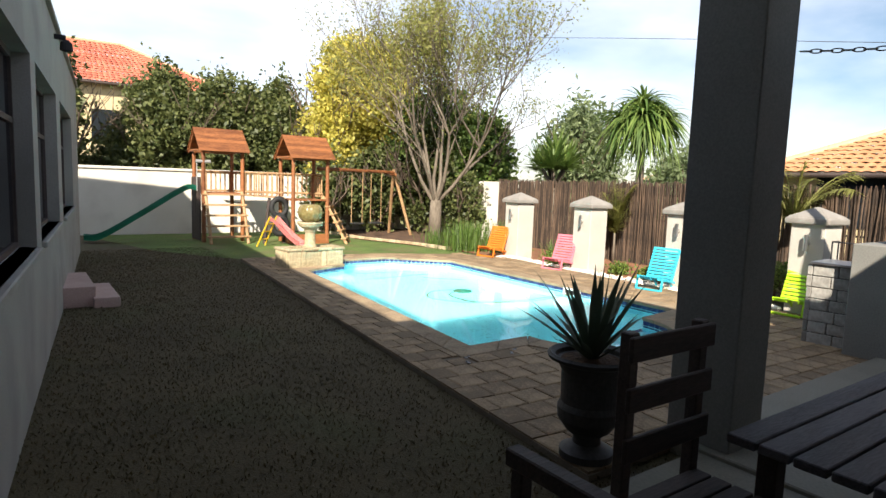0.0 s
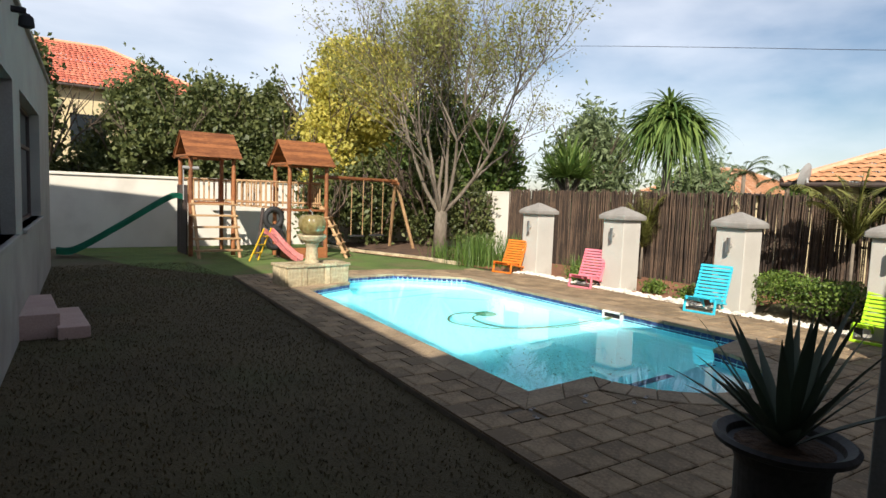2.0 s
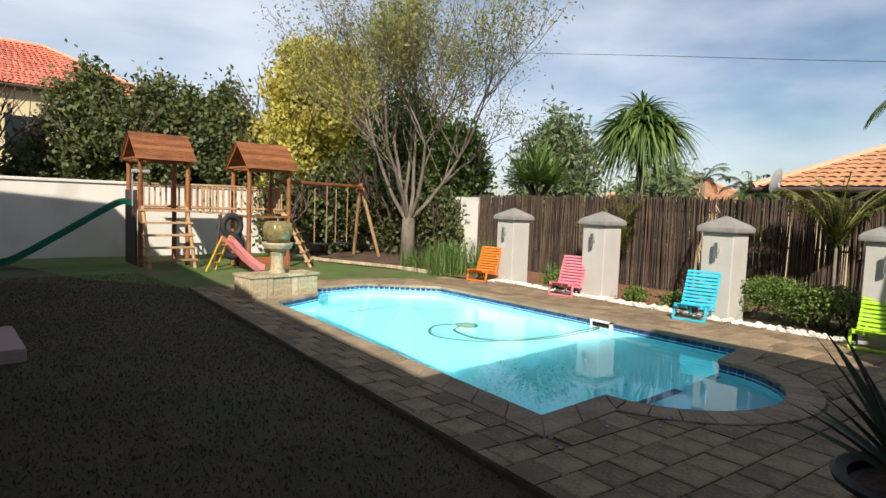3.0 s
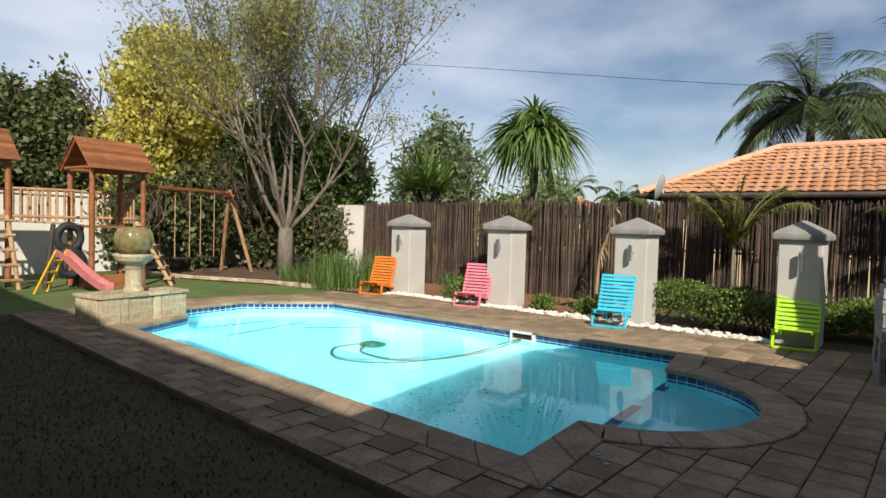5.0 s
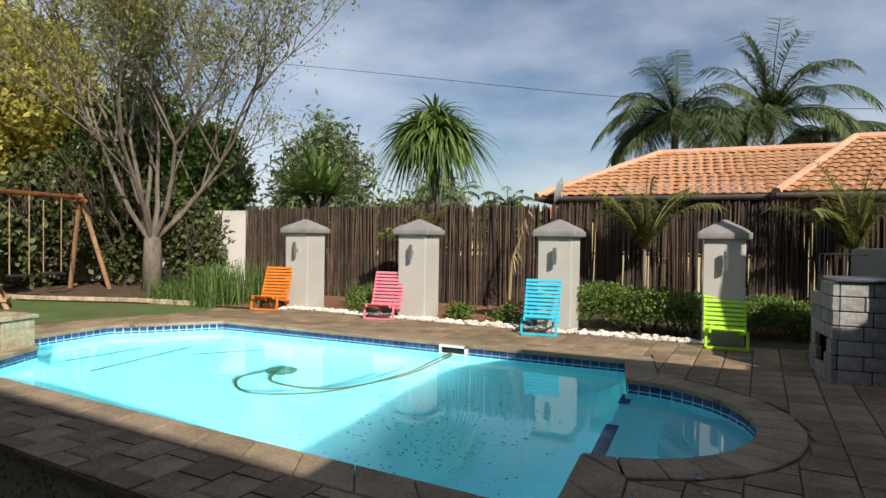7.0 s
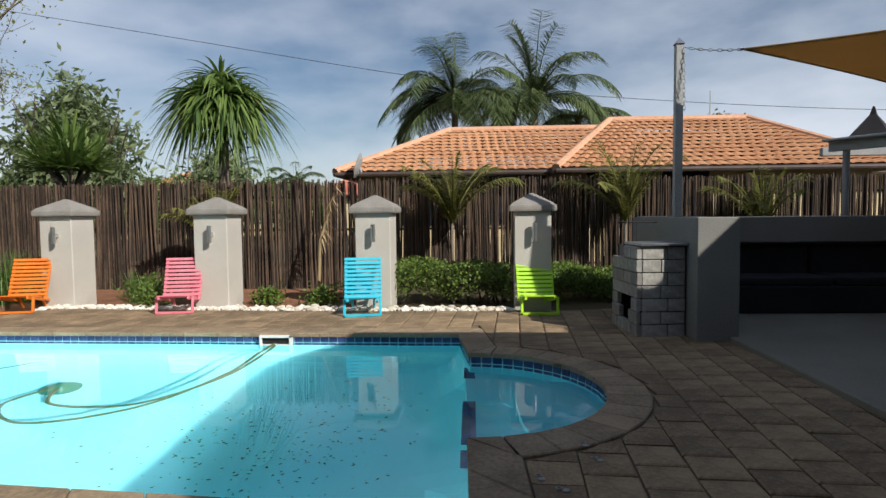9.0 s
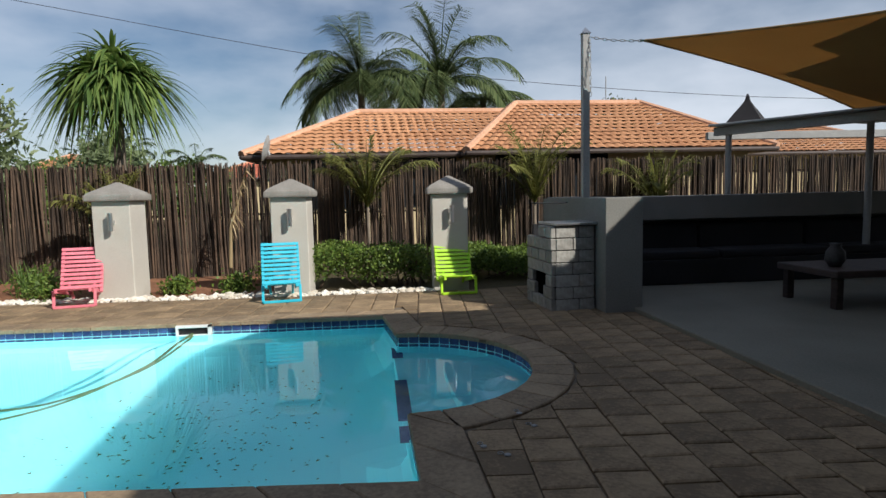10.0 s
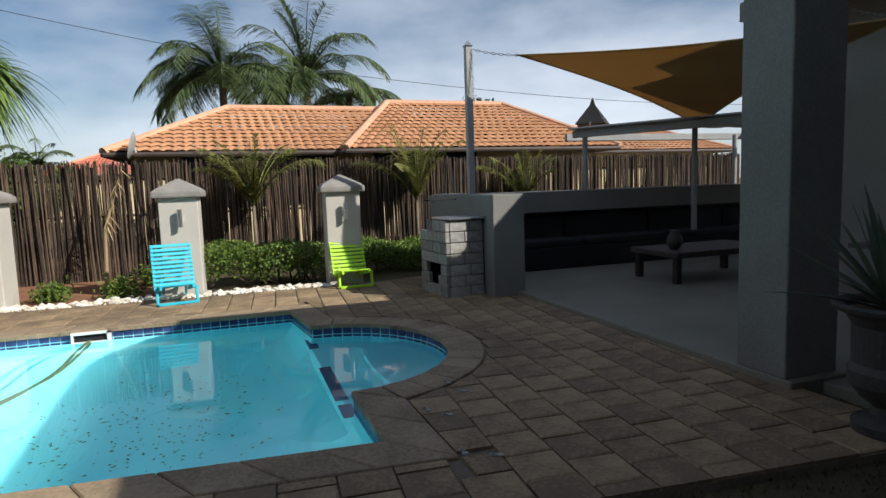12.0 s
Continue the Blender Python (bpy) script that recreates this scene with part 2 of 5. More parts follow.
def box(bm, lo, hi, bev=0.0, m=None):
    lo, hi = Vector(lo), Vector(hi)
    vs = []
    for z in (lo.z, hi.z):
        for x, y in ((lo.x, lo.y), (hi.x, lo.y), (hi.x, hi.y), (lo.x, hi.y)):
            p = Vector((x, y, z))
            vs.append(bm.verts.new(m @ p if m is not None else p))
    for f in ((3, 2, 1, 0), (4, 5, 6, 7), (0, 1, 5, 4), (1, 2, 6, 5), (2, 3, 7, 6), (3, 0, 4, 7)):
        bm.faces.new([vs[k] for k in f])
    if bev:
        es = list({e for v in vs for e in v.link_edges})
        bmesh.ops.bevel(bm, geom=es, offset=bev, segments=2 if bev > 0.01 else 1, affect="EDGES", profile=0.6)
    return bm


def rod(bm, a, b, r0, r1=None, n=10, caps=True):
    a, b = Vector(a), Vector(b)
    r1 = r0 if r1 is None else r1
    d = (b - a).normalized()
    u = d.orthogonal().normalized()
    w = d.cross(u)
    ring = [u * math.cos(2 * math.pi * i / n) + w * math.sin(2 * math.pi * i / n) for i in range(n)]
    lo = [bm.verts.new(a + r0 * v) for v in ring]
    hi = [bm.verts.new(b + r1 * v) for v in ring]
    for i in range(n):
        bm.faces.new((lo[i], lo[(i + 1) % n], hi[(i + 1) % n], hi[i]))
    if caps:
        bm.faces.new(lo[::-1])
        bm.faces.new(hi)
    return bm


def lathe(bm, profile, n=32, at=(0, 0, 0), wave=0.0, lobes=10):
    rings = []
    for r, z in profile:
        ring = []
        for i in range(n):
            a = 2 * math.pi * i / n
            rr = r * (1 + wave * abs(math.sin(a * lobes / 2)))
            ring.append(bm.verts.new((at[0] + rr * math.cos(a), at[1] + rr * math.sin(a), at[2] + z)))
        rings.append(ring)
    for p, q in zip(rings, rings[1:]):
        for i in range(n):
            bm.faces.new((p[i], p[(i + 1) % n], q[(i + 1) % n], q[i]))
    bm.faces.new(rings[0][::-1])
    bm.faces.new(rings[-1])
    return bm


def B():
    return bmesh.new()


def tube(name, points, r, material, parent=None, label=""):
    cu = bpy.data.curves.new(name, "CURVE")
    cu.dimensions, cu.bevel_depth, cu.bevel_resolution = "3D", r, 2
    s = cu.splines.new("POLY")
    s.points.add(len(points) - 1)
    for p, q in zip(s.points, points):
        p.co = (*q, 1)
    cu.materials.append(material)
    ob = new(name, cu)
    ob.parent = parent
    return tagged(ob, label)


def smooth_line(points, steps=8):
    """Points on a smooth line through the given ones."""
    pts = [Vector(p) for p in points]
    pts = [2 * pts[0] - pts[1], *pts, 2 * pts[-1] - pts[-2]]
    out = []
    for i in range(1, len(pts) - 2):
        a, b, c, d = pts[i - 1:i + 3]
        for k in range(steps):
            t = k / steps
            out.append(0.5 * (2 * b + (c - a) * t + (2 * a - 5 * b + 4 * c - d) * t * t + (3 * b - a - 3 * c + d) * t ** 3))
    return out + [pts[-2]]


def flat(name, outer, holes, z, material, thickness=0.0, kind="structure"):
    """A sheet with holes, in the plane z."""
    bm = B()
    for loop in (outer, *holes):
        vs = [bm.verts.new((x, y, z)) for x, y in loop]
        for a, b in zip(vs, vs[1:] + vs[:1]):
            bm.edges.new((a, b))
    bmesh.ops.triangle_fill(bm, use_beauty=True, use_dissolve=False, edges=bm.edges[:])
    for f in bm.faces:
        if f.normal.z < 0:
            f.normal_flip()
    if thickness:
        geom = bmesh.ops.extrude_face_region(bm, geom=bm.faces[:])["geom"]
        bmesh.ops.translate(bm, verts=[v for v in geom if isinstance(v, bmesh.types.BMVert)], vec=(0, 0, thickness))
        bmesh.ops.recalc_face_normals(bm, faces=bm.faces[:])
    return tagged(part(name, bm, material), kind=kind)


def inside(x, y, loop):
    hit = False
    for (x0, y0), (x1, y1) in zip(loop, loop[1:] + loop[:1]):
        if (y0 > y) != (y1 > y) and x < (x1 - x0) * (y - y0) / (y1 - y0) + x0:
            hit = not hit
    return hit


def offset_loop(loop, d):
    """The loop moved outwards by d (loop runs counter-clockwise)."""
    out = []
    for i, (x, y) in enumerate(loop):
        a, b = Vector(loop[i - 1]), Vector(loop[(i + 1) % len(loop)])
        p = Vector((x, y))
        n1, n2 = (p - a).normalized(), (b - p).normalized()
        n1, n2 = Vector((n1.y, -n1.x)), Vector((n2.y, -n2.x))
        k = (n1 + n2).normalized()
        out.append(tuple(p + k * min(d / max(0.5, k.dot(n1)), 1.6 * d)))
    return out


def leaves(name, centres, size, material, parent=None, long=1.6, seed=1, droop=0.0):
    """One mesh of many small bent leaves."""
    rng = np.random.default_rng(seed)
    c = np.asarray(centres)
    k = len(c)
    u = rng.normal(size=(k, 3))
    u[:, 2] -= droop
    u /= np.linalg.norm(u, axis=1)[:, None]
    w = np.cross(u, rng.normal(size=(k, 3)))
    w /= np.linalg.norm(w, axis=1)[:, None]
    nrm = np.cross(u, w)
    s = size * rng.uniform(0.6, 1.3, (k, 1))
    v = np.stack([c, c + u * s * long * 0.5 + w * s * 0.5 + nrm * s * 0.12, c + u * s * long, c + u * s * long * 0.5 - w * s * 0.5 + nrm * s * 0.12], 1).reshape(-1, 3)
    f = np.arange(4 * k).reshape(k, 4)
    me = bpy.data.meshes.new(name)
    me.vertices.add(4 * k)
    me.vertices.foreach_set("co", v.ravel())
    me.loops.add(4 * k)
    me.loops.foreach_set("vertex_index", f.ravel())
    me.polygons.add(k)
    me.polygons.foreach_set("loop_start", np.arange(0, 4 * k, 4))
    me.update(calc_edges=True)
    me.materials.append(material)
    ob = new(name, me)
    ob.parent = parent
    return ob


def clumps(rng, n, shape, per, spread):
    """Points in n clumps; shape() gives a clump's centre."""
    out = []
    for _ in range(n):
        c = np.array(shape())
        out.append(c + rng.normal(size=(per, 3)) * spread * rng.uniform(0.6, 1.3))
    return np.concatenate(out)


def blades(name, roots, tips, width, material, parent=None, seg=4, sag=0.3, fold=0.0):
    """Strap leaves from root to tip, arching over, tapering to a point; one mesh."""
    verts, faces = [], []
    for a, b in zip(roots, tips):
        a, b = Vector(a), Vector(b)
        d = b - a
        side = d.cross(Vector((0, 0, 1)))
        side = side.normalized() if side.length > 1e-4 else Vector((1, 0, 0))
        start = len(verts)
        for i in range(seg + 1):
            t = i / seg
            p = a + d * t + Vector((0, 0, sag * d.length * (t - t * t) * 1.6))
            w = width * (1 - t ** 2.2) * (0.55 + 0.9 * t * (1 - t) * 2) + 0.0008
            verts += [p - side * w, p + Vector((0, 0, -fold * w)), p + side * w]
        for i in range(seg):
            k = start + 3 * i
            faces += [(k, k + 1, k + 4, k + 3), (k + 1, k + 2, k + 5, k + 4)]
    return raw(name, verts, faces, material, parent, smooth=True)


# ---- ground, pool and paving ----
ANCHORS = [(3.03, 4.03, 20), (2.90, 3.92, 60), (2.335, 4.04, 10), (2.24, 3.87, 80), (3.28, 3.67, 45), (3.50, 3.71, 15)]
LEFT_SKEW = 0.106
ARC = [(4.79 + 1.19 * math.cos(a), 4.41 - 1.12 * math.sin(a)) for a in [math.pi * k / 16 for k in range(17)]][::-1]
POOL_LOOP = [(2.645, 4.39)] + ARC + [(6.95, 4.54), (7.10, 10.85), (5.88, 12.0), (4.52, 11.95), (4.34, 11.2), (3.22, 10.69)]
DECK_LOOP = [(1.43, 1.50), (9.0, 1.50), (8.85, 2.2), (8.62, 3.2), (8.62, 5.8), (8.75, 8.5), (8.95, 10.6), (8.35, 11.75), (6.35, 12.75), (4.4, 13.0), (2.58, 13.0)]
BED_LOOP = [(8.62, 5.9), (11.75, 5.9), (11.75, 20.2), (8.6, 20.2), (7.6, 17.0), (8.6, 14.1), (8.9, 12.2), (8.97, 10.6), (8.77, 8.5)]
flat("ground", [(-400, -400), (400, -400), (400, 400), (-400, 400)], [offset_loop(DECK_LOOP, -0.03)], -0.06, LAWN)
flat("lawn_green", [(2.75, 13.06), (4.4, 13.06), (6.4, 12.82), (8.42, 11.84), (8.85, 12.3), (8.55, 14.1), (7.55, 17.0), (7.55, 20.1), (-0.1, 20.1), (1.2, 15.5)], [], -0.052, GREENLAWN)
flat("planting_bed", BED_LOOP, [], -0.035, SOIL)
flat("mulch_bed", [(8.0, 17.0), (8.75, 14.2), (11.7, 14.2), (11.7, 20.1), (8.6, 20.1)], [], -0.02, MULCH)
COPING_W = 0.30
flat("pavement", DECK_LOOP, [offset_loop(POOL_LOOP, 0.05)], -0.012, JOINT)
bm = B()
for (x0, y0), (x1, y1) in zip(DECK_LOOP, DECK_LOOP[1:] + DECK_LOOP[:1]):
    vs = [bm.verts.new(p) for p in ((x0, y0, -0.3), (x1, y1, -0.3), (x1, y1, -0.012), (x0, y0, -0.012))]
    bm.faces.new(vs)
tagged(part("pavement_edge", bm, JOINT), kind="structure")

# pool shell: walls, sloping floor, roman step ledge
pool = thing("swimming_pool", pose(0, 0, 0), "light blue plastered swimming pool with dark mosaic waterline band", "pool")
bm = B()
loop_out = offset_loop(POOL_LOOP, 0.0)


rings = [[bm.verts.new((x, y, z)) for x, y in offset_loop(POOL_LOOP, -d)] for d, z in ((0.0, -0.02), (0.02, -0.45), (0.06, -0.66), (0.14, -0.80), (0.26, -0.87), (0.42, -0.9))]
for rim, toe in zip(rings, rings[1:]):
    for i in range(len(rim)):
        j = (i + 1) % len(rim)
        bm.faces.new((rim[i], rim[j], toe[j], toe[i]))
bm.faces.new(rings[-1])
part("pool_wall", bm, POOL, pool)
STEP_LOOP = [(3.51, 4.41)] + [(4.79 + 1.28 * math.cos(a), 4.41 - 1.2 * math.sin(a)) for a in [math.pi * k / 16 for k in range(17)]][::-1] + [(6.07, 4.47)]
for nm, k, depth_ in (("upper_step", 1.0, -0.38),):
    bm = B()
    top = [bm.verts.new((x, y, depth_)) for x, y in STEP_LOOP]
    low = [bm.verts.new((x, y, -0.9)) for x, y in STEP_LOOP]
    bm.faces.new(top)
    for i in range(len(top)):
        j = (i + 1) % len(top)
        bm.faces.new((low[i], low[j], top[j], top[i]))
    bmesh.ops.recalc_face_normals(bm, faces=bm.faces[:])
    part(nm, bm, POOL, pool, "pale blue entry step ledge")
bm = B()
lathe(bm, [(0.72, -0.379), (0.72, -0.25), (0.69, -0.22)], 40, (4.79, 3.57, 0))
for v in bm.verts:
    if v.co.y > 4.0:
        v.co.y = 4.0 + (v.co.y - 4.0) * 0.1
part("seat_step", bm, POOL, pool)
for x0, x1 in ((5.75, 6.15), (4.1, 5.05), (3.72, 4.0)):
    bm = B()
    box(bm, (x0, 4.37, -0.384), (x1, 4.48, -0.374), 0.002)
    part("step_edge_tile", bm, TILE, pool, "dark blue mosaic strip on the step edge")
water = flat("water", offset_loop(POOL_LOOP, 0.03), [], -0.125, WATER)
water.visible_shadow = False
tagged(water, "clear calm pool water", "water")

# debris on the pool floor
rng = np.random.default_rng(5)
pts = np.stack([rng.normal(4.6, 0.9, 520), rng.normal(5.9, 0.65, 520), np.full(520, -0.893)], 1)
pts = pts[(pts[:, 0] > 2.95) & (pts[:, 0] < 6.8) & (pts[:, 1] > 4.75)]
v = []
for p in pts:
    a, s = rng.uniform(0, 6.3), rng.uniform(0.008, 0.022)
    d, e = np.array((math.cos(a), math.sin(a), 0)) * s, np.array((-math.sin(a), math.cos(a), 0)) * s * 0.5
    v += [p - d, p + e, p + d + (0, 0, 0.004), p - e]
tagged(raw("pool_debris", v, np.arange(len(v)).reshape(-1, 4), LEAF_DARK), "dark leaf debris lying on the pool floor", "debris", kind="stuff")

# waterline tiles: two rows along the walls
TW, TH = 0.105, 0.068
tile_bm = B()
box(tile_bm, (-TW / 2 + 0.005, -0.006, -TH / 2 + 0.004), (TW / 2 - 0.005, 0.006, TH / 2 - 0.004))
tile_me = bpy.data.meshes.new("mosaic_tile")
tile_bm.to_mesh(tile_me)
tile_bm.free()
tile_me.materials.append(TILE)
tile_places, band = [], B()
for i, (p, q) in enumerate(zip(POOL_LOOP, POOL_LOOP[1:] + POOL_LOOP[:1])):
    p, q = Vector((*p, 0)), Vector((*q, 0))
    d = (q - p).normalized()
    nrm = Vector((-d.y, d.x, 0))
    vs = [band.verts.new(c) for c in (p + nrm * 0.004 + Vector((0, 0, -0.185)), q + nrm * 0.004 + Vector((0, 0, -0.185)), q + nrm * 0.004 + Vector((0, 0, -0.03)), p + nrm * 0.004 + Vector((0, 0, -0.03)))]
    band.faces.new(vs)
    n = max(1, int((q - p).length / TW))
    for k in range(n):
        for row in (0, 1):
            c = p + d * ((k + 0.5) * (q - p).length / n) + nrm * 0.007 + Vector((0, 0, -0.07 - row * 0.072))
            tile_places.append((c, math.atan2(d.y, d.x), i))
part("tile_grout_band", band, GROUT, pool)
far = [t for t in tile_places if t[2] in (18, 19, 20)][:300]
rest = [t for t in tile_places if t not in far]
for c, a, _ in far:
    ob = new("mosaic_tile", tile_me)
    ob.parent, ob.matrix_basis = pool, Matrix.Translation(c) @ pose(0, 0, 0, 0, 0, math.degrees(a))
bm = B()
for c, a, _ in rest:
    box(bm, (-TW / 2 + 0.005, -0.006, -TH / 2 + 0.004), (TW / 2 - 0.005, 0.006, TH / 2 - 0.004), 0, Matrix.Translation(c) @ pose(0, 0, 0, 0, 0, math.degrees(a)))
tagged(part("mosaic_tiles", bm, TILE, pool), kind="stuff")

# skimmer mouth, suction cleaner and its hose
bm = B()
for lo, hi in (((6.925, 6.55, -0.15), (6.985, 6.925, -0.12)), ((6.925, 6.55, -0.04), (6.985, 6.925, -0.01)), ((6.925, 6.55, -0.15), (6.985, 6.59, -0.01)), ((6.925, 6.95, -0.15), (6.985, 6.925, -0.01))):
    box(bm, lo, hi, 0.004)
skim = thing("skimmer", pose(0, 0, 0), "white plastic pool skimmer mouth in the tiled wall", "pool skimmer")
part("skimmer_frame", bm, WHITEPAINT, skim)
bm = B()
box(bm, (6.965, 6.59, -0.12), (6.975, 6.95, -0.04))
part("skimmer_throat", bm, BLACK, skim)
cleaner = thing("pool_cleaner", pose(5.75, 8.6, -0.89), "green plastic suction pool cleaner on the pool floor", "pool cleaner")
bm = B()
lathe(bm, [(0.19, 0.0), (0.2, 0.05), (0.12, 0.12), (0.05, 0.2)], 20)
part("cleaner_body", bm, SLIDEGREEN, cleaner, smooth=True)
hose = thing("pool_hose", pose(0, 0, 0), "thin green pool cleaner hose running to the skimmer", "hose")
tube("hose_line", smooth_line([(5.75, 8.6, -0.75), (5.1, 8.7, -0.7), (4.6, 8.1, -0.6), (4.9, 7.3, -0.45), (5.8, 6.9, -0.32), (6.6, 6.82, -0.16), (7.0, 6.77, -0.12)], 10), 0.02, LEAF_GREY, hose)
tube("hose_loop", smooth_line([(5.75, 8.6, -0.75), (5.2, 8.3, -0.75), (5.2, 7.5, -0.7), (5.9, 6.95, -0.5), (6.7, 6.78, -0.25), (7.0, 6.77, -0.14)], 10), 0.02, LEAF_GREY, hose)
for a, b in (((4.6, 11.4, -0.76), (6.1, 11.2, -0.76)), ((4.6, 10.6, -0.76), (6.3, 10.7, -0.76)), ((5.9, 10.3, -0.76), (6.8, 9.5, -0.76))):
    t = thing("pool_floor_pipe", pose(0, 0, 0), "thin dark pipe lying on the pool floor", "pipe", "pipes on the pool floor")
    bm = B()
    rod(bm, Vector(a) + Vector((0, 0, -0.12)), Vector(b) + Vector((0, 0, -0.12)), 0.014, n=8)
    part("pipe", bm, BLACK, t)

# ---- house wing beside the lawn, patio, end walls ----
HOUSE = pose(-2.09, 0, 0, 0, 0, -math.degrees(math.atan(LEFT_SKEW)))
WIN = [(1.8, 5.6), (6.05, 8.85), (9.65, 13.1)]
house = thing("wall_house", HOUSE, "", "", kind="structure")
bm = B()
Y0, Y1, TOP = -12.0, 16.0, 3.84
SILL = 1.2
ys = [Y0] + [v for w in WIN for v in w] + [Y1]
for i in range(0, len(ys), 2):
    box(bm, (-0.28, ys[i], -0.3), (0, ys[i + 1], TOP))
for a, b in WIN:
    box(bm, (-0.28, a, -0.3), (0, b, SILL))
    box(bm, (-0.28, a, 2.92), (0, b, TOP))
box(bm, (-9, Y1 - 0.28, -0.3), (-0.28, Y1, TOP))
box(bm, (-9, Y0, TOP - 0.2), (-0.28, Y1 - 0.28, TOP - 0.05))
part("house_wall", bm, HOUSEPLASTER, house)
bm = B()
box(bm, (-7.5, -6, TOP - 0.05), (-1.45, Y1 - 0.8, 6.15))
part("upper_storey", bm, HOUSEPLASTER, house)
bm = B()
box(bm, (-0.4, Y0, TOP), (0.05, Y1 + 0.05, TOP + 0.06), 0.01)
part("parapet_cap", bm, CAPSTONE, house)
for k, (a, b) in enumerate(WIN):
    w = thing("window_%d" % (k + 1), HOUSE, "", "", kind="structure")
    bm = B()
    mid = (a + b) / 2
    for y in (a, mid - 0.025, b - 0.05):
        box(bm, (-0.2, y, SILL), (-0.14, y + 0.05, 2.92))
    for z in (SILL, 2.3, 2.87):
        box(bm, (-0.2, a, z), (-0.14, b, z + 0.05))
    part("window_frame", bm, DARKEAVE, w)
    for p, q in ((a + 0.05, mid - 0.025), (mid + 0.025, b - 0.05)):
        bm = B()
        box(bm, (-0.175, p, SILL + 0.05), (-0.165, q, 2.87))
        part("pane", bm, GLASS, w)
    bm = B()
    box(bm, (-0.14, a, SILL - 0.06), (0.05, b, SILL), 0.01)
    part("window_sill", bm, HOUSEPLASTER, w)
bm = B()
box(bm, (-0.3, 8.86, 3.66), (0.14, 8.94, 3.72), 0.01)
lathe(bm, [(0.03, 3.66), (0.07, 3.62), (0.08, 3.52), (0.02, 3.5)], 16, (0.14, 8.9, 0))
lamp = thing("floodlight", HOUSE, "small dark outdoor lamp under the parapet", "outdoor lamp")
part("lamp_body", bm, BLACK, lamp)
for x0, x1, y0, y1, z in ((-1.2, -0.74, 8.9, 10.4, 0.24), (-0.78, -0.44, 8.75, 10.1, 0.09)):
    t = thing("garden_step", pose(0, 0, -0.06), "pinkish tiled step beside the house wall", "step", "steps at the house wall")
    bm = B()
    box(bm, (x0, y0, 0), (x1, y1, z + 0.06), 0.012)
    part("step_block", bm, PINKSTEP, t)

bm = B()
box(bm, (-1.0, 20.2, -0.3), (11.9, 20.42, 2.0))
wall = tagged(part("wall_end", bm, WHITEWALL), kind="structure")
bm = B()
box(bm, (-1.0, 20.15, 2.0), (11.9, 20.47, 2.08), 0.015)
part("wall_cap", bm, WHITEWALL, wall)
bm = B()
box(bm, (11.75, 14.62, -0.3), (11.95, 20.2, 2.02))
tagged(part("wall_side", bm, WHITEWALL), kind="structure")

# patio slab, its roof on a square column, back walls that close the place
bm = B()
box(bm, (2.35, -7, -0.3), (8.8, 1.60, 0.06), 0.01)
tagged(part("patio_floor", bm, PATIO), kind="structure")
bm = B()
box(bm, (0.1, -4.0, -0.3), (2.35, 1.3, 0.03), 0.01)
tagged(part("patio_step", bm, PATIO), kind="structure")
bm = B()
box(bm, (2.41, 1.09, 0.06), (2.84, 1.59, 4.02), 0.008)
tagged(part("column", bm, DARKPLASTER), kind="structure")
# ceiling stays out of view; dark plaster keeps its bounce off the patio
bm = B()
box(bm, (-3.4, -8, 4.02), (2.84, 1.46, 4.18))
# unseen strip added to stop sun leaking in above the house parapet
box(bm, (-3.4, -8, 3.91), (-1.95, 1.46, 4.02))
# unseen slabs added to block sun from the bar, pier and nearby paving
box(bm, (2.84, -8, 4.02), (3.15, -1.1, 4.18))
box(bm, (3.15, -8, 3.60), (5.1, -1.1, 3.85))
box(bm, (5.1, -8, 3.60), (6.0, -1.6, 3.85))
tagged(part("patio_ceiling_sunblock", bm, DARKPLASTER), kind="structure")
bm = B()
box(bm, (3.15, -2.4, 0.06), (5.45, -2.2, 3.60))
tagged(part("wall_patio_side", bm, DARKPLASTER), kind="structure")
bm = B()
box(bm, (-2.9, -8.2, -0.3), (6.0, -8.0, 3.60))
tagged(part("wall_back", bm, PLASTER), kind="structure")

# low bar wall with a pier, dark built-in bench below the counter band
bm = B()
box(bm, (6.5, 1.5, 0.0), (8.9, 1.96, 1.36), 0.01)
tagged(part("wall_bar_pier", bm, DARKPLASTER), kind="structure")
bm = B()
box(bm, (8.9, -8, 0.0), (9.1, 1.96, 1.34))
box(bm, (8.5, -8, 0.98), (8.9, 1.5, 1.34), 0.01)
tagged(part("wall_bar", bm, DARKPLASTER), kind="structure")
t = thing("built_in_bench", pose(8.55, -2.6, 0.06), "black built-in lounge bench with dark cushions under the counter", "bench")
bm = B()
box(bm, (-0.55, -5, 0), (0.3, 4.0, 0.36), 0.02)
part("bench_base", bm, BLACK, t)
for k in range(5):
    bm = B()
    box(bm, (-0.53, -4.9 + k * 1.78, 0.36), (0.1, -3.16 + k * 1.78, 0.48), 0.04)
    part("seat_cushion", bm, BLACK, t)
    bm = B()
    box(bm, (0.1, -4.9 + k * 1.78, 0.36), (0.3, -3.16 + k * 1.78, 0.85), 0.05)
    part("back_cushion", bm, BLACK, t)
t = thing("coffee_table", pose(6.3, -1.2, 0.06), "low dark wooden coffee table on the patio", "coffee table")
bm = B()
box(bm, (-0.5, -1.0, 0.36), (0.5, 0.8, 0.44), 0.01)
part("tabletop", bm, DARKWOOD, t)
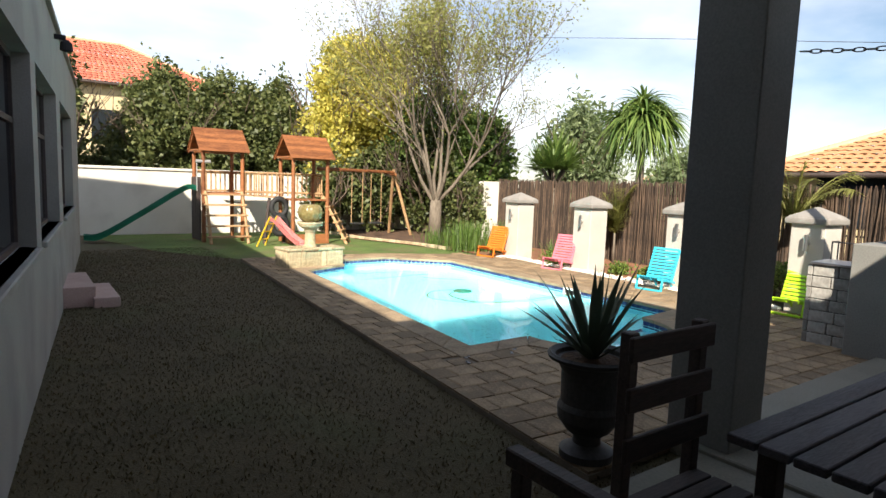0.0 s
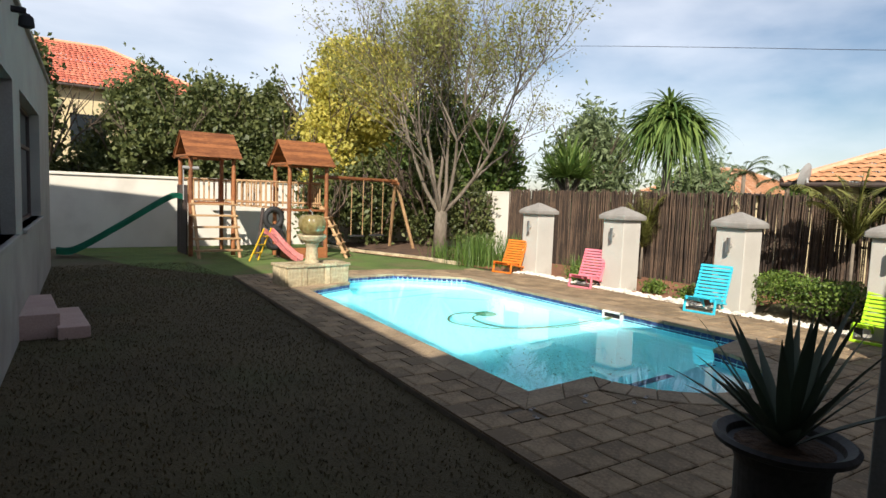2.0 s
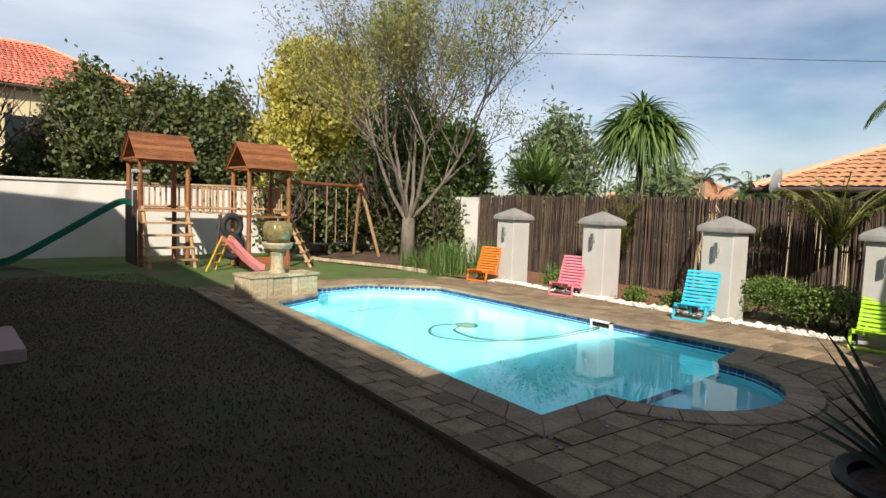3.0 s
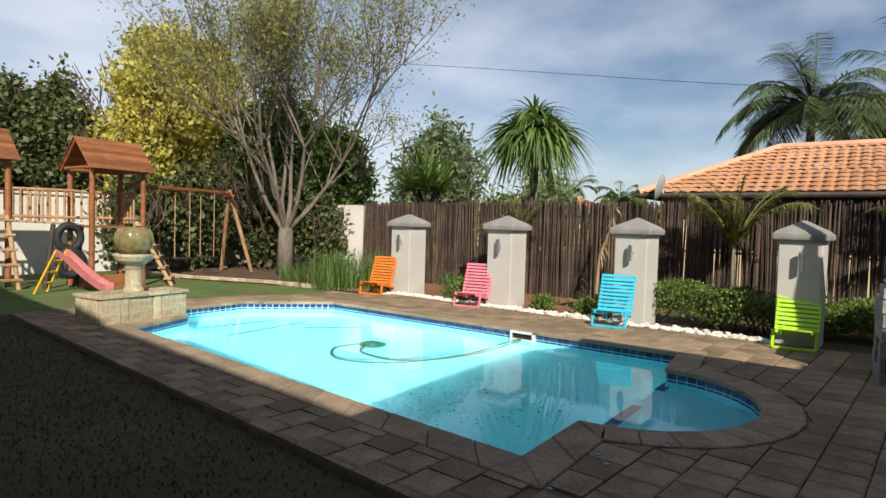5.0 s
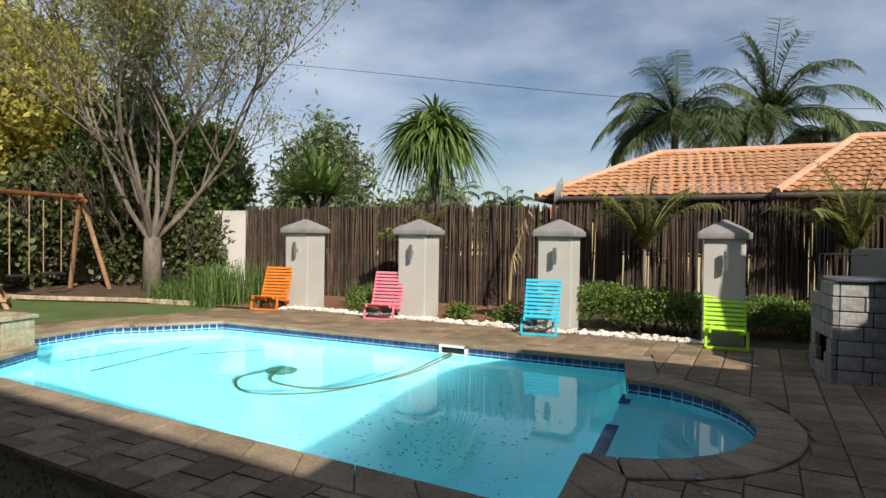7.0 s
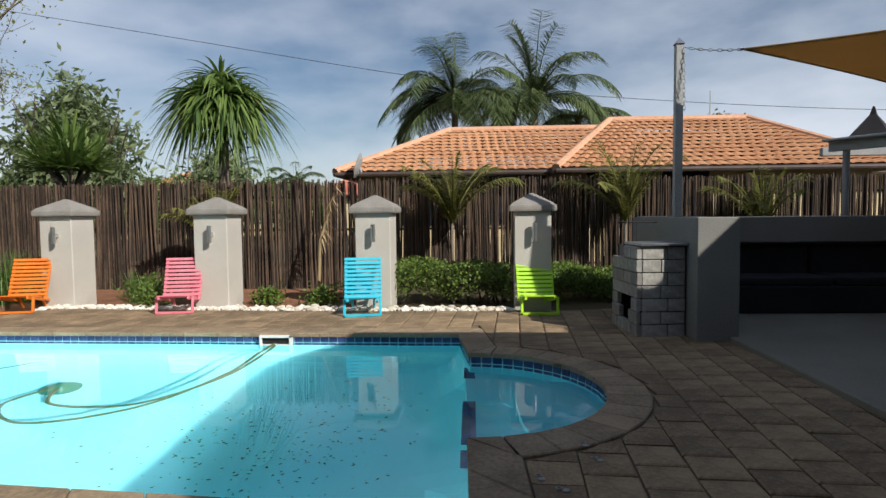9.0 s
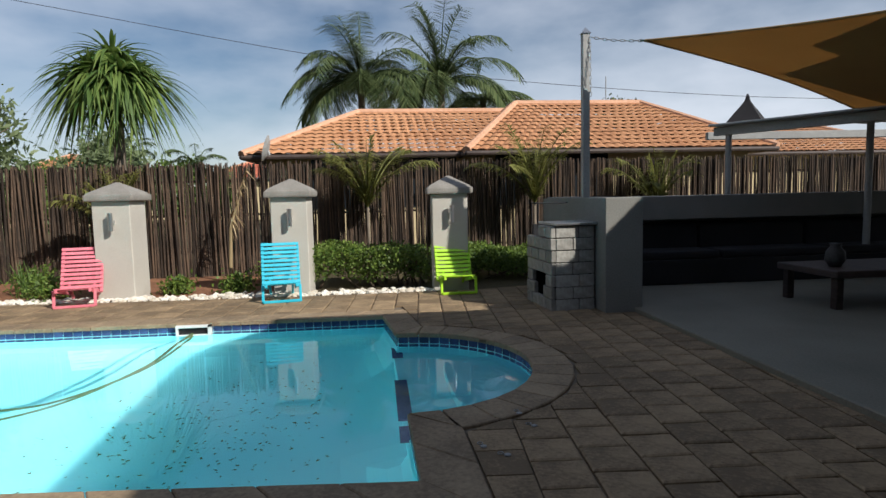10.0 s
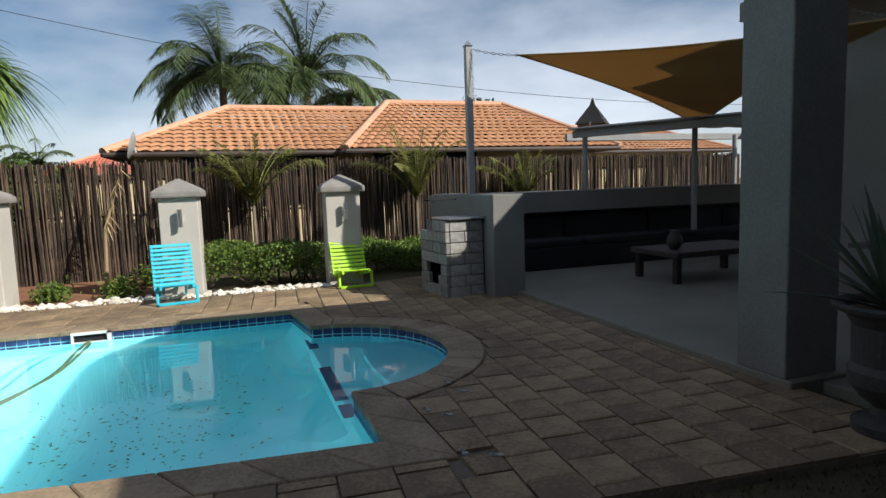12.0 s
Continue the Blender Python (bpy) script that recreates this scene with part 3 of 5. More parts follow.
for x in (-0.44, 0.36):
    for y in (-0.94, 0.66):
        bm = B()
        box(bm, (x, y, 0), (x + 0.09, y + 0.09, 0.36), 0.005)
        part("leg", bm, DARKWOOD, t)
t = thing("table_vase", pose(6.2, -0.7, 0.5), "small dark vase on the coffee table", "vase")
bm = B()
lathe(bm, [(0.06, 0), (0.11, 0.08), (0.1, 0.18), (0.05, 0.24), (0.07, 0.27)], 20)
part("vase_body", bm, POT, t, smooth=True)

# ---- stone braai with pole behind ----
braai = thing("braai", pose(6.78, 1.98, 0, 0, 0, 4), "built-in grey stone braai with metal slab top", "barbecue")
bm = B()
box(bm, (0.03, 0.03, 0), (0.87, 0.10, 1.02))
box(bm, (0.03, 0.10, 0), (0.10, 0.50, 1.02))
box(bm, (0.80, 0.10, 0), (0.87, 0.50, 1.02))
box(bm, (0.10, 0.10, 0.5), (0.80, 0.50, 0.56))
part("braai_core", bm, BLACK, braai)
rng = random.Random(4)
block_meshes = {}


def stone_block(parent, name, lo, hi, material):
    size = tuple(round(b - a, 2) for a, b in zip(lo, hi))
    key = (size, material.name)
    if key not in block_meshes:
        bm = B()
        box(bm, (0, 0, 0), size, 0.008)
        me = bpy.data.meshes.new(name)
        bm.to_mesh(me)
        bm.free()
        me.materials.append(material)
        block_meshes[key] = me
    ob = new(name, block_meshes[key])
    ob.parent, ob.location = parent, lo


for row in range(7):
    z0, z1 = row * 0.148, row * 0.148 + 0.138
    x = 0.0
    cuts = [0, 0.30, 0.6, 0.9] if row % 2 else [0, 0.2, 0.45, 0.7, 0.9]
    for a, b in zip(cuts, cuts[1:]):
        if row in (1, 2) and 0.25 < (a + b) / 2 < 0.7:
            continue
        if row == 6 and 0.4 < (a + b) / 2:
            continue
        stone_block(braai, "stone", (a + 0.004, 0.5 + rng.uniform(-0.008, 0.008), z0), (b - 0.004, 0.56, z1), STONEGREY)
    cuts = [0, 0.28, 0.5] if row % 2 else [0, 0.2, 0.5]
    for a, b in zip(cuts, cuts[1:]):
        stone_block(braai, "stone", (rng.uniform(-0.008, 0.008), a + 0.004, z0), (0.06, b - 0.004, z1), STONEGREY)
bm = B()
box(bm, (-0.04, -0.06, 1.04), (0.55, 0.52, 1.07), 0.006)
part("slab", bm, STEEL, braai, "pale metal slab top")
bm = B()
for p, q in (((0.62, 0.5, 1.0), (0.62, 0.5, 1.3)), ((0.86, 0.5, 1.0), (0.86, 0.5, 1.3)), ((0.62, 0.5, 1.3), (0.86, 0.5, 1.3)), ((0.62, 0.1, 1.3), (0.62, 0.5, 1.3))):
    rod(bm, p, q, 0.01, n=6)
part("grid_frame", bm, BLACK, braai, "thin black metal frame")
pole = thing("sail_pole", pose(7.42, 1.87, 1.36), "grey square steel pole with pyramid cap and hanging chain", "pole")
bm = B()
box(bm, (-0.045, -0.045, 0), (0.045, 0.045, 2.08), 0.004)
part("post", bm, POLE, pole)
bm = B()
bmesh.ops.create_cone(bm, cap_ends=True, segments=4, radius1=0.085, radius2=0.004, depth=0.08, matrix=pose(0, 0, 2.12, 0, 0, 45))
part("cap", bm, STEEL, pole)


def chain(parent, a, b, sag, n):
    a, b = Vector(a), Vector(b)
    for k in range(n):
        t0, t1 = k / n, (k + 1) / n
        f = lambda t: a.lerp(b, t) + Vector((0, 0, -sag * 4 * t * (1 - t)))
        p, q = f(t0), f(t1)
        d = q - p
        m = Matrix.Translation((p + q) / 2) @ d.to_track_quat("X", "Z").to_matrix().to_4x4() @ pose(0, 0, 0, 90 * (k % 2), 0, 0)
        ring = [m @ Vector((d.length * 0.62 * math.cos(u), 0.014 * math.sin(u), 0)) for u in [2 * math.pi * i / 10 for i in range(11)]]
        tube("chain_link", ring, 0.0045, POLE, parent)


chain(pole, (0, -0.06, 2.02), (0, -0.07, 1.3), 0.0, 14)
chain(pole, (-0.05, -0.05, 2.03), (-0.57, -0.51, 1.86), 0.02, 12)

# shade sail: a three-cornered cloth with hollow edges
SAIL_CORNERS = [Vector((6.85, 1.36, 3.22)), Vector((8.0, -2.75, 2.41)), Vector((3.4, -1.0, 2.95))]
MID = sum(SAIL_CORNERS, Vector()) / 3
N = 28


def sail_point(i, j):
    u, v = i / N, j / N
    w = 1 - u - v
    p = SAIL_CORNERS[0] * w + SAIL_CORNERS[1] * u + SAIL_CORNERS[2] * v
    hollow = 0.62 * (w * u * (1 - v) ** 3 + u * v * (1 - w) ** 3 + v * w * (1 - u) ** 3)
    return p.lerp(MID, hollow) - Vector((0, 0, 0.9 * u * v * w))


bm = B()
grid = {(i, j): bm.verts.new(sail_point(i, j)) for i in range(N + 1) for j in range(N + 1 - i)}
for i in range(N):
    for j in range(N - i):
        bm.faces.new((grid[i, j], grid[i + 1, j], grid[i, j + 1]))
        if i + j < N - 1:
            bm.faces.new((grid[i + 1, j], grid[i + 1, j + 1], grid[i, j + 1]))
sail = thing("shade_sail", pose(0, 0, 0), "tan three-cornered shade sail stretched between the pole and the patio", "shade sail")
bmesh.ops.solidify(bm, geom=bm.faces[:], thickness=0.006)
part("sail_cloth", bm, SAIL, sail, smooth=True)
for line in ([sail_point(k, 0) for k in range(N + 1)], [sail_point(0, k) for k in range(N + 1)], [sail_point(k, N - k) for k in range(N + 1)]):
    tube("hem", line, 0.012, SAIL, sail, "stitched sail hem")
for q in SAIL_CORNERS:
    bm = B()
    lathe(bm, [(0.03, -0.006), (0.04, 0.0), (0.03, 0.006)], 16, q)
    part("corner_ring", bm, STEEL, sail, "steel corner ring")
chain(sail, (2.92, 1.10, 2.92), (3.4, -1.0, 2.95), 0.06, 34)

# flat pergola behind the patio
perg = thing("pergola", pose(0, 0, 0), "grey steel pergola with flat slatted roof", "pergola")
for x, y in ((9.45, -1.35), (8.2, -2.85), (10.0, -5.6), (6.2, -5.6)):
    bm = B()
    z0 = 0.0 if x > 9.1 else 0.06
    rod(bm, (x, y, z0), (x, y, 2.42), 0.05, n=16)
    part("post", bm, POLE, perg)
for a, b in (((9.62, -1.2), (6.0, -3.4)), ((10.4, -1.5), (10.2, -6.0)), ((6.0, -3.4), (6.0, -6.0)), ((10.2, -6.0), (6.0, -6.0))):
    a, b = Vector((*a, 2.40)), Vector((*b, 2.5))
    d = b - a
    bm = B()
    box(bm, (0, -0.05, -0.07), (d.length, 0.05, 0.07), 0.008, Matrix.Translation(a) @ pose(0, 0, 0, 0, 0, math.degrees(math.atan2(d.y, d.x))))
    part("beam", bm, POLE, perg)
for k in range(9):
    a, b = Vector((9.7 - k * 0.1, -1.3 - k * 0.55, 2.50)), Vector((6.0 + 0.02 * k, -3.5 - k * 0.3, 2.6))
    d = b - a
    bm = B()
    box(bm, (0, -0.32, -0.015), (d.length, 0.32, 0.015), 0.004, Matrix.Translation(a) @ pose(0, 0, 0, 0, 0, math.degrees(math.atan2(d.y, d.x))))
    part("roof_slat", bm, SHEET, perg)

# ---- garden pillars with lamps ----
def pillar(x, y, ang):
    p = thing("garden_pillar", pose(x, y, -0.05, 0, 0, ang), "square plastered garden pillar with grey pyramid cap", "pillar", "pillars beside the pool")
    bm = B()
    box(bm, (-0.27, -0.27, 0), (0.27, 0.27, 1.50), 0.01)
    part("shaft", bm, PLASTER, p)
    bm = B()
    box(bm, (-0.35, -0.35, 1.50), (0.35, 0.35, 1.60), 0.03)
    part("cap_base", bm, CAPSTONE, p)
    bm = B()
    lathe(bm, [(0.47, 1.59), (0.42, 1.63), (0.03, 1.78)], 4)
    bmesh.ops.rotate(bm, verts=bm.verts[:], matrix=Matrix.Rotation(radians(45), 3, "Z"))
    part("cap_top", bm, CAPSTONE, p)
    return p


PILLARS = [(9.43, 11.0), (9.30, 8.43), (9.21, 5.88), (9.12, 3.475)]
for x, y in PILLARS:
    pillar(x, y, -2.5)
    w = thing("wall_lamp", pose(x - 0.27, y - 0.012, 1.15, 0, 0, -2.5), "brushed steel cylinder wall lamp on a pillar", "wall lamp", "lamps on the pillars")
    bm = B()
    rod(bm, (-0.085, 0, -0.13), (-0.085, 0, 0.13), 0.034, n=20)
    part("cylinder", bm, STEEL, w, smooth=False)
    bm = B()
    box(bm, (-0.08, -0.03, -0.03), (0, 0.03, 0.03), 0.004)
    part("bracket", bm, STEEL, w)


# ---- folding slatted chairs ----
def deck_chair(m, paint, word):
    c = thing("garden_chair", m, "low folding %s painted wooden slat chair beside a pillar" % word, "chair", "slat chairs beside the pool")
    W = 0.25
    tilt = pose(0.06, 0, 0.14, 0, 24, 0)
    for s in (-1, 1):
        bm = B()
        box(bm, (-0.02, s * W - 0.02, 0.0), (0.02, s * W + 0.02, 0.66), 0.005, tilt)
        part("back_rail", bm, paint, c)
        bm = B()
        box(bm, (-0.42, s * (W - 0.045) - 0.018, -0.02), (0.30, s * (W - 0.045) + 0.018, 0.025), 0.005, pose(0, 0, 0.16, 0, 10, 0))
        part("seat_rail", bm, paint, c)
        bm = B()
        box(bm, (-0.02, s * (W - 0.09) - 0.016, 0), (0.02, s * (W - 0.09) + 0.016, 0.34), 0.005, pose(0.30, 0, 0.0, 0, -38, 0))
        part("rear_leg", bm, paint, c)
        bm = B()
        box(bm, (-0.02, s * W - 0.018, 0), (0.02, s * W + 0.018, 0.24), 0.005, pose(-0.36, 0, 0, 0, 10, 0))
        part("front_leg", bm, paint, c)
    for k in range(10):
        bm = B()
        box(bm, (-0.036, -W - 0.02, 0.06 + k * 0.064), (-0.02, W + 0.02, 0.105 + k * 0.064), 0.004, tilt)
        part("back_slat", bm, paint, c)
    for k in range(6):
        bm = B()
        box(bm, (-0.42 + k * 0.075, -W + 0.02, 0.025), (-0.37 + k * 0.075, W - 0.02, 0.042), 0.004, pose(0, 0, 0.16, 0, 10, 0))
        part("seat_slat", bm, paint, c)
    bm = B()
    box(bm, (-0.42, -W, 0.0), (-0.38, W, 0.035), 0.005)
    part("foot_bar", bm, paint, c)
    return c


for (x, y, a), paint, word in zip(((8.82, 11.3, 14), (8.78, 8.82, 12), (8.52, 5.98, 9), (8.62, 3.46, 2)), (ORANGE, PINK, BLUE, LIME), ("orange", "pink", "turquoise", "lime green")):
    deck_chair(pose(x, y, 0.012, 0, 0, a), paint, word)

# ---- fountain at the pool corner ----
F = pose(2.98, 11.06, 0, 0, 0, 6)
fount = thing("fountain", F, "sandstone block fountain with pedestal, basin and ribbed glazed bowl", "fountain")
bm = B()
box(bm, (0.05, 0.05, -0.2), (1.30, 0.14, 0.36))
box(bm, (0.05, 0.46, -0.02), (1.30, 0.55, 0.36))
box(bm, (0.05, 0.14, -0.02), (0.14, 0.46, 0.36))
box(bm, (1.21, 0.14, -0.02), (1.30, 0.46, 0.36))
box(bm, (0.14, 0.14, -0.02), (1.21, 0.46, 0.2))
part("trough", bm, STONE, fount)
xs = [0.0, 0.30, 0.42, 0.80, 0.93, 1.35]
for a, b in zip(xs, xs[1:]):
    stone_block(fount, "stone", (a + 0.006, -0.02 + 0.02 * ((a * 7) % 1), 0.0), (b - 0.006, 0.05, 0.36), STONE)
for k, (a, b) in enumerate(((0.05, 0.3), (0.3, 0.58))):
    stone_block(fount, "stone", (-0.01, a, 0.0), (0.05, b - 0.01, 0.36), STONE)
    stone_block(fount, "stone", (1.30, a, 0.0), (1.36, b - 0.01, 0.36), STONE)
for a, b in ((-0.03, 0.33), (0.33, 0.7), (0.7, 1.05), (1.05, 1.38)):
    stone_block(fount, "capping", (a + 0.004, -0.04, 0.36), (b - 0.004, 0.15, 0.41), STONE)
    stone_block(fount, "capping", (a + 0.004, 0.44, 0.36), (b - 0.004, 0.62, 0.41), STONE)
stone_block(fount, "capping", (-0.03, 0.15, 0.36), (0.15, 0.44, 0.41), STONE)
stone_block(fount, "capping", (1.20, 0.15, 0.36), (1.38, 0.44, 0.41), STONE)
cx, cy = 0.68, 0.30
bm = B()
lathe(bm, [(0.16, 0.2), (0.15, 0.42), (0.12, 0.47), (0.11, 0.72), (0.14, 0.78), (0.12, 0.80)], 24, (cx, cy, 0))
part("pedestal", bm, STONE, fount, smooth=False)
bm = B()
lathe(bm, [(0.12, 0.79), (0.24, 0.86), (0.28, 0.93), (0.28, 0.96), (0.24, 0.96), (0.20, 0.92)], 32, (cx, cy, 0))
part("basin", bm, STONE, fount, smooth=False)
bm = B()
lathe(bm, [(0.10, 0.92), (0.17, 0.98), (0.235, 1.06), (0.26, 1.16), (0.245, 1.26), (0.20, 1.33), (0.12, 1.345)], 48, (cx, cy, 0), 0.06, 12)
part("bowl", bm, BOWL, fount, "ribbed brown glazed bowl", smooth=True)
tube("spout", smooth_line([(cx, cy, 1.33), (cx - 0.01, cy, 1.40), (cx - 0.07, cy, 1.44)], 5), 0.012, POLE, fount)

# ---- timber play set ----
play = thing("play_set", pose(0, 0, -0.06), "orange-brown timber play set with two roofed towers, bridge and swings", "play set")


def tower(x0, x1, y0, y1, deck, eave, ridge):
    for x in (x0, x1):
        for y in (y0, y1):
            bm = B()
            rod(bm, (x, y, 0), (x, y, eave + 0.05), 0.06, 0.055, 12)
            part("post", bm, WOOD, play)
    for k in range(9):
        w = (y1 - y0 + 0.1) / 9
        bm = B()
        box(bm, (x0 - 0.05, y0 - 0.05 + k * w, deck), (x1 + 0.05, y0 - 0.05 + (k + 1) * w - 0.01, deck + 0.035), 0.004)
        part("floor_board", bm, WOOD, play)
    ym = (y0 + y1) / 2
    half = (y1 - y0) / 2 + 0.22
    rise = ridge - eave
    slope = math.hypot(half, rise)
    ang = math.degrees(math.atan2(rise, half))
    for s in (-1, 1):
        for k in range(8):
            d0 = k * slope / 8
            m = pose((x0 + x1) / 2, ym, ridge, -s * 0, 0, 0) @ pose(0, 0, 0, s * -ang if s > 0 else ang, 0, 0)
            bm = B()
            lo, hi = (d0, d0 + slope / 8 + 0.015)
            box(bm, (-(x1 - x0) / 2 - 0.16, s * lo if s > 0 else -hi, -0.005 * (k % 2)), ((x1 - x0) / 2 + 0.16, s * hi if s > 0 else -lo, 0.02 - 0.005 * (k % 2)), 0.004, m)
            part("roof_plank", bm, WOOD, play)
    for x in (x0 - 0.1, x1 + 0.1):
        bm = B()
        for s in (-1, 1):
            rod(bm, (x, ym, ridge - 0.03), (x, ym + s * half, eave - 0.03), 0.03, n=8)
        rod(bm, (x, y0, eave + 0.02), (x, y1, eave + 0.02), 0.035, n=8)
        part("gable_frame", bm, WOOD, play)
    for y in (y0, y1):
        bm = B()
        rod(bm, (x0, y, eave), (x1, y, eave), 0.04, n=8)
        part("eave_beam", bm, WOOD, play)


T1, T2 = (2.80, 3.92, 17.25, 18.35), (5.02, 6.10, 16.0, 17.05)
tower(*T1, 1.42, 2.66, 3.34)
tower(*T2, 1.30, 2.55, 3.22)


def ladder(foot, head, width, n, group_name="rung"):
    foot, head = Vector(foot), Vector(head)
    d = head - foot
    side = Vector((d.y, -d.x, 0)).normalized() if abs(d.x) + abs(d.y) > 0.05 else Vector((1, 0, 0))
    for s in (-1, 1):
        bm = B()
        rod(bm, foot + side * s * width / 2, head + side * s * width / 2, 0.045, n=10)
        part("ladder_rail", bm, PALEWOOD, play)
    for k in range(n):
        c = foot + d * ((k + 0.7) / n)
        bm = B()
        a, b = c - side * (width / 2 + 0.08), c + side * (width / 2 + 0.08)
        m = Matrix.Translation(a) @ pose(0, 0, 0, 0, 0, math.degrees(math.atan2((b - a).y, (b - a).x)))
        box(bm, (0, -0.08, -0.025), ((b - a).length, 0.08, 0.025), 0.006, m)
        part(group_name, bm, PALEWOOD, play)


ladder((3.36, 16.55, 0), (3.36, 17.2, 1.5), 1.05, 5, "stair_tread")
ladder((6.75, 15.85, 0), (6.15, 16.3, 1.45), 0.5, 6, "rung")
# rails round the towers and the bridge between them
for (a, b, n) in (((2.8, 18.35), (3.92, 18.35), 8), ((3.95, 17.3), (5.0, 16.75), 9), ((3.95, 18.3), (5.0, 17.05), 9), ((5.02, 17.05), (6.1, 17.05), 7), ((6.1, 16.35), (6.1, 17.05), 5)):
    a, b = Vector((*a, 0)), Vector((*b, 0))
    for z in (2.08, 1.5):
        bm = B()
        rod(bm, a + Vector((0, 0, z)), b + Vector((0, 0, z)), 0.032, n=8)
        part("rail", bm, PALEWOOD, play)
    for k in range(n):
        p = a.lerp(b, (k + 0.5) / n)
        bm = B()
        rod(bm, p + Vector((0, 0, 1.4)), p + Vector((0, 0, 2.07)), 0.024, n=8)
        part("baluster", bm, PALEWOOD, play)
for k in range(9):
    p = Vector((3.98, 17.8, 1.38)).lerp(Vector((5.0, 16.85, 1.34)), k / 8)
    bm = B()
    box(bm, (-0.06, -0.5, 0), (0.06, 0.5, 0.035), 0.004, Matrix.Translation(p) @ pose(0, 0, 0, 0, 0, -15))
    part("bridge_plank", bm, PALEWOOD, play)
for y0, y1 in ((17.3, 17.55), (17.55, 17.8), (17.8, 18.05), (18.05, 18.3)):
    bm = B()
    box(bm, (2.70, y0, 0.05), (2.74, y1 - 0.012, 1.9), 0.004)
    part("side_board", bm, DARKWOOD, play)
bm = B()
rod(bm, (2.6, 17.25, 2.35), (3.0, 17.25, 2.35), 0.05, n=10)
rod(bm, (2.62, 17.25, 1.5), (2.62, 17.25, 2.4), 0.015, n=8)
part("fire_pole", bm, POLE, play)
bm = B()
box(bm, (5.0, 15.95, 0), (6.15, 15.99, 0.30), 0.006)
box(bm, (5.0, 16.0, 0), (5.04, 17.05, 0.30), 0.006)
part("sandbox_board", bm, WOOD, play)
for z, y in ((1.08, 16.35), (0.55, 16.25)):
    bm = B()
    rings = []
    for i in range(28):
        a = 2 * math.pi * i / 28
        ring = []
        for j in range(10):
            b = 2 * math.pi * j / 10
            r = 0.25 + 0.085 * math.cos(b)
            ring.append(bm.verts.new((4.72 + r * math.cos(a) * 0.9, y + 0.08 * math.sin(b), z + r * math.sin(a))))
        rings.append(ring)
    for i in range(28):
        for j in range(10):
            bm.faces.new((rings[i][j], rings[(i + 1) % 28][j], rings[(i + 1) % 28][(j + 1) % 10], rings[i][(j + 1) % 10]))
    part("climbing_tyre", bm, RUBBER, play, "black rubber tyre", smooth=True)
for x0, x1 in ((4.36, 4.5), (4.95, 5.05)):
    bm = B()
    rod(bm, (x0 - 0.05, 16.45, 0), (x1, 16.55, 1.35), 0.05, n=8)
    part("tyre_frame_bar", bm, DARKWOOD, play)
# swing frame
bm = B()
rod(bm, (6.1, 16.75, 2.28), (9.25, 17.35, 2.28), 0.06, 0.055, 12)
part("swing_beam", bm, WOOD, play)
for foot in ((10.1, 17.5, 0), (9.75, 18.5, 0)):
    bm = B()
    rod(bm, foot, (9.2, 17.34, 2.36), 0.055, n=10)
    part("swing_leg", bm, PALEWOOD, play)
bm = B()
rod(bm, (9.1, 17.0, 2.2), (9.3, 17.7, 2.2), 0.04, n=8)
part("swing_brace", bm, WOOD, play)
for x in (6.75, 7.65, 8.45):
    y = 16.75 + (x - 6.1) * 0.19
    for s in (-0.2, 0.2):
        bm = B()
        rod(bm, (x + s, y, 0.55), (x + s, y, 2.26), 0.012, n=6)
        part("swing_rope", bm, PALEWOOD, play)
    bm = B()
    box(bm, (x - 0.23, y - 0.1, 0.5), (x + 0.23, y + 0.1, 0.55), 0.01)
    part("swing_seat", bm, RUBBER, play)


def slide(name, m, length, height, width, material, label):
    s = thing(name, m, label, "slide")
    bm = B()
    prof = [(0, height), (0.12 * length, height - 0.03), (0.5 * length, height * 0.5), (0.85 * length, 0.12), (length, 0.08)]
    line = smooth_line([(x, 0, z) for x, z in prof], 6)
    rows = []
    for p in line:
        rows.append([bm.verts.new((p.x, yy, p.z + zz)) for yy, zz in ((-width / 2, 0.14), (-width / 2 + 0.03, 0.0), (width / 2 - 0.03, 0.0), (width / 2, 0.14))])
    for p, q in zip(rows, rows[1:]):
        for k in range(3):
            bm.faces.new((p[k], q[k], q[k + 1], p[k + 1]))
    bmesh.ops.solidify(bm, geom=bm.faces[:], thickness=0.025)
    part("chute", bm, material, s)
    return s


slide("green_slide", pose(2.72, 17.75, -0.05, 0, 0, 176), 2.9, 1.5, 0.5, SLIDEGREEN, "green plastic slide leaning on the play tower")
s = slide("toddler_slide", pose(4.25, 15.55, -0.05, 0, 0, -52), 0.95, 0.72, 0.36, SLIDEPINK, "small pink plastic toddler slide with yellow ladder")
for yy in (-0.17, 0.17):
    bm = B()
    rod(bm, (-0.38, yy * 1.2, 0), (0.02, yy, 0.86), 0.022, n=8)
    part("ladder_side", bm, YELLOW, s, "yellow plastic ladder side")
for k in range(3):
    bm = B()
    rod(bm, (-0.29 + k * 0.1, -0.19, 0.2 + k * 0.22), (-0.29 + k * 0.1, 0.19, 0.2 + k * 0.22), 0.018, n=8)
    part("rung", bm, YELLOW, s)

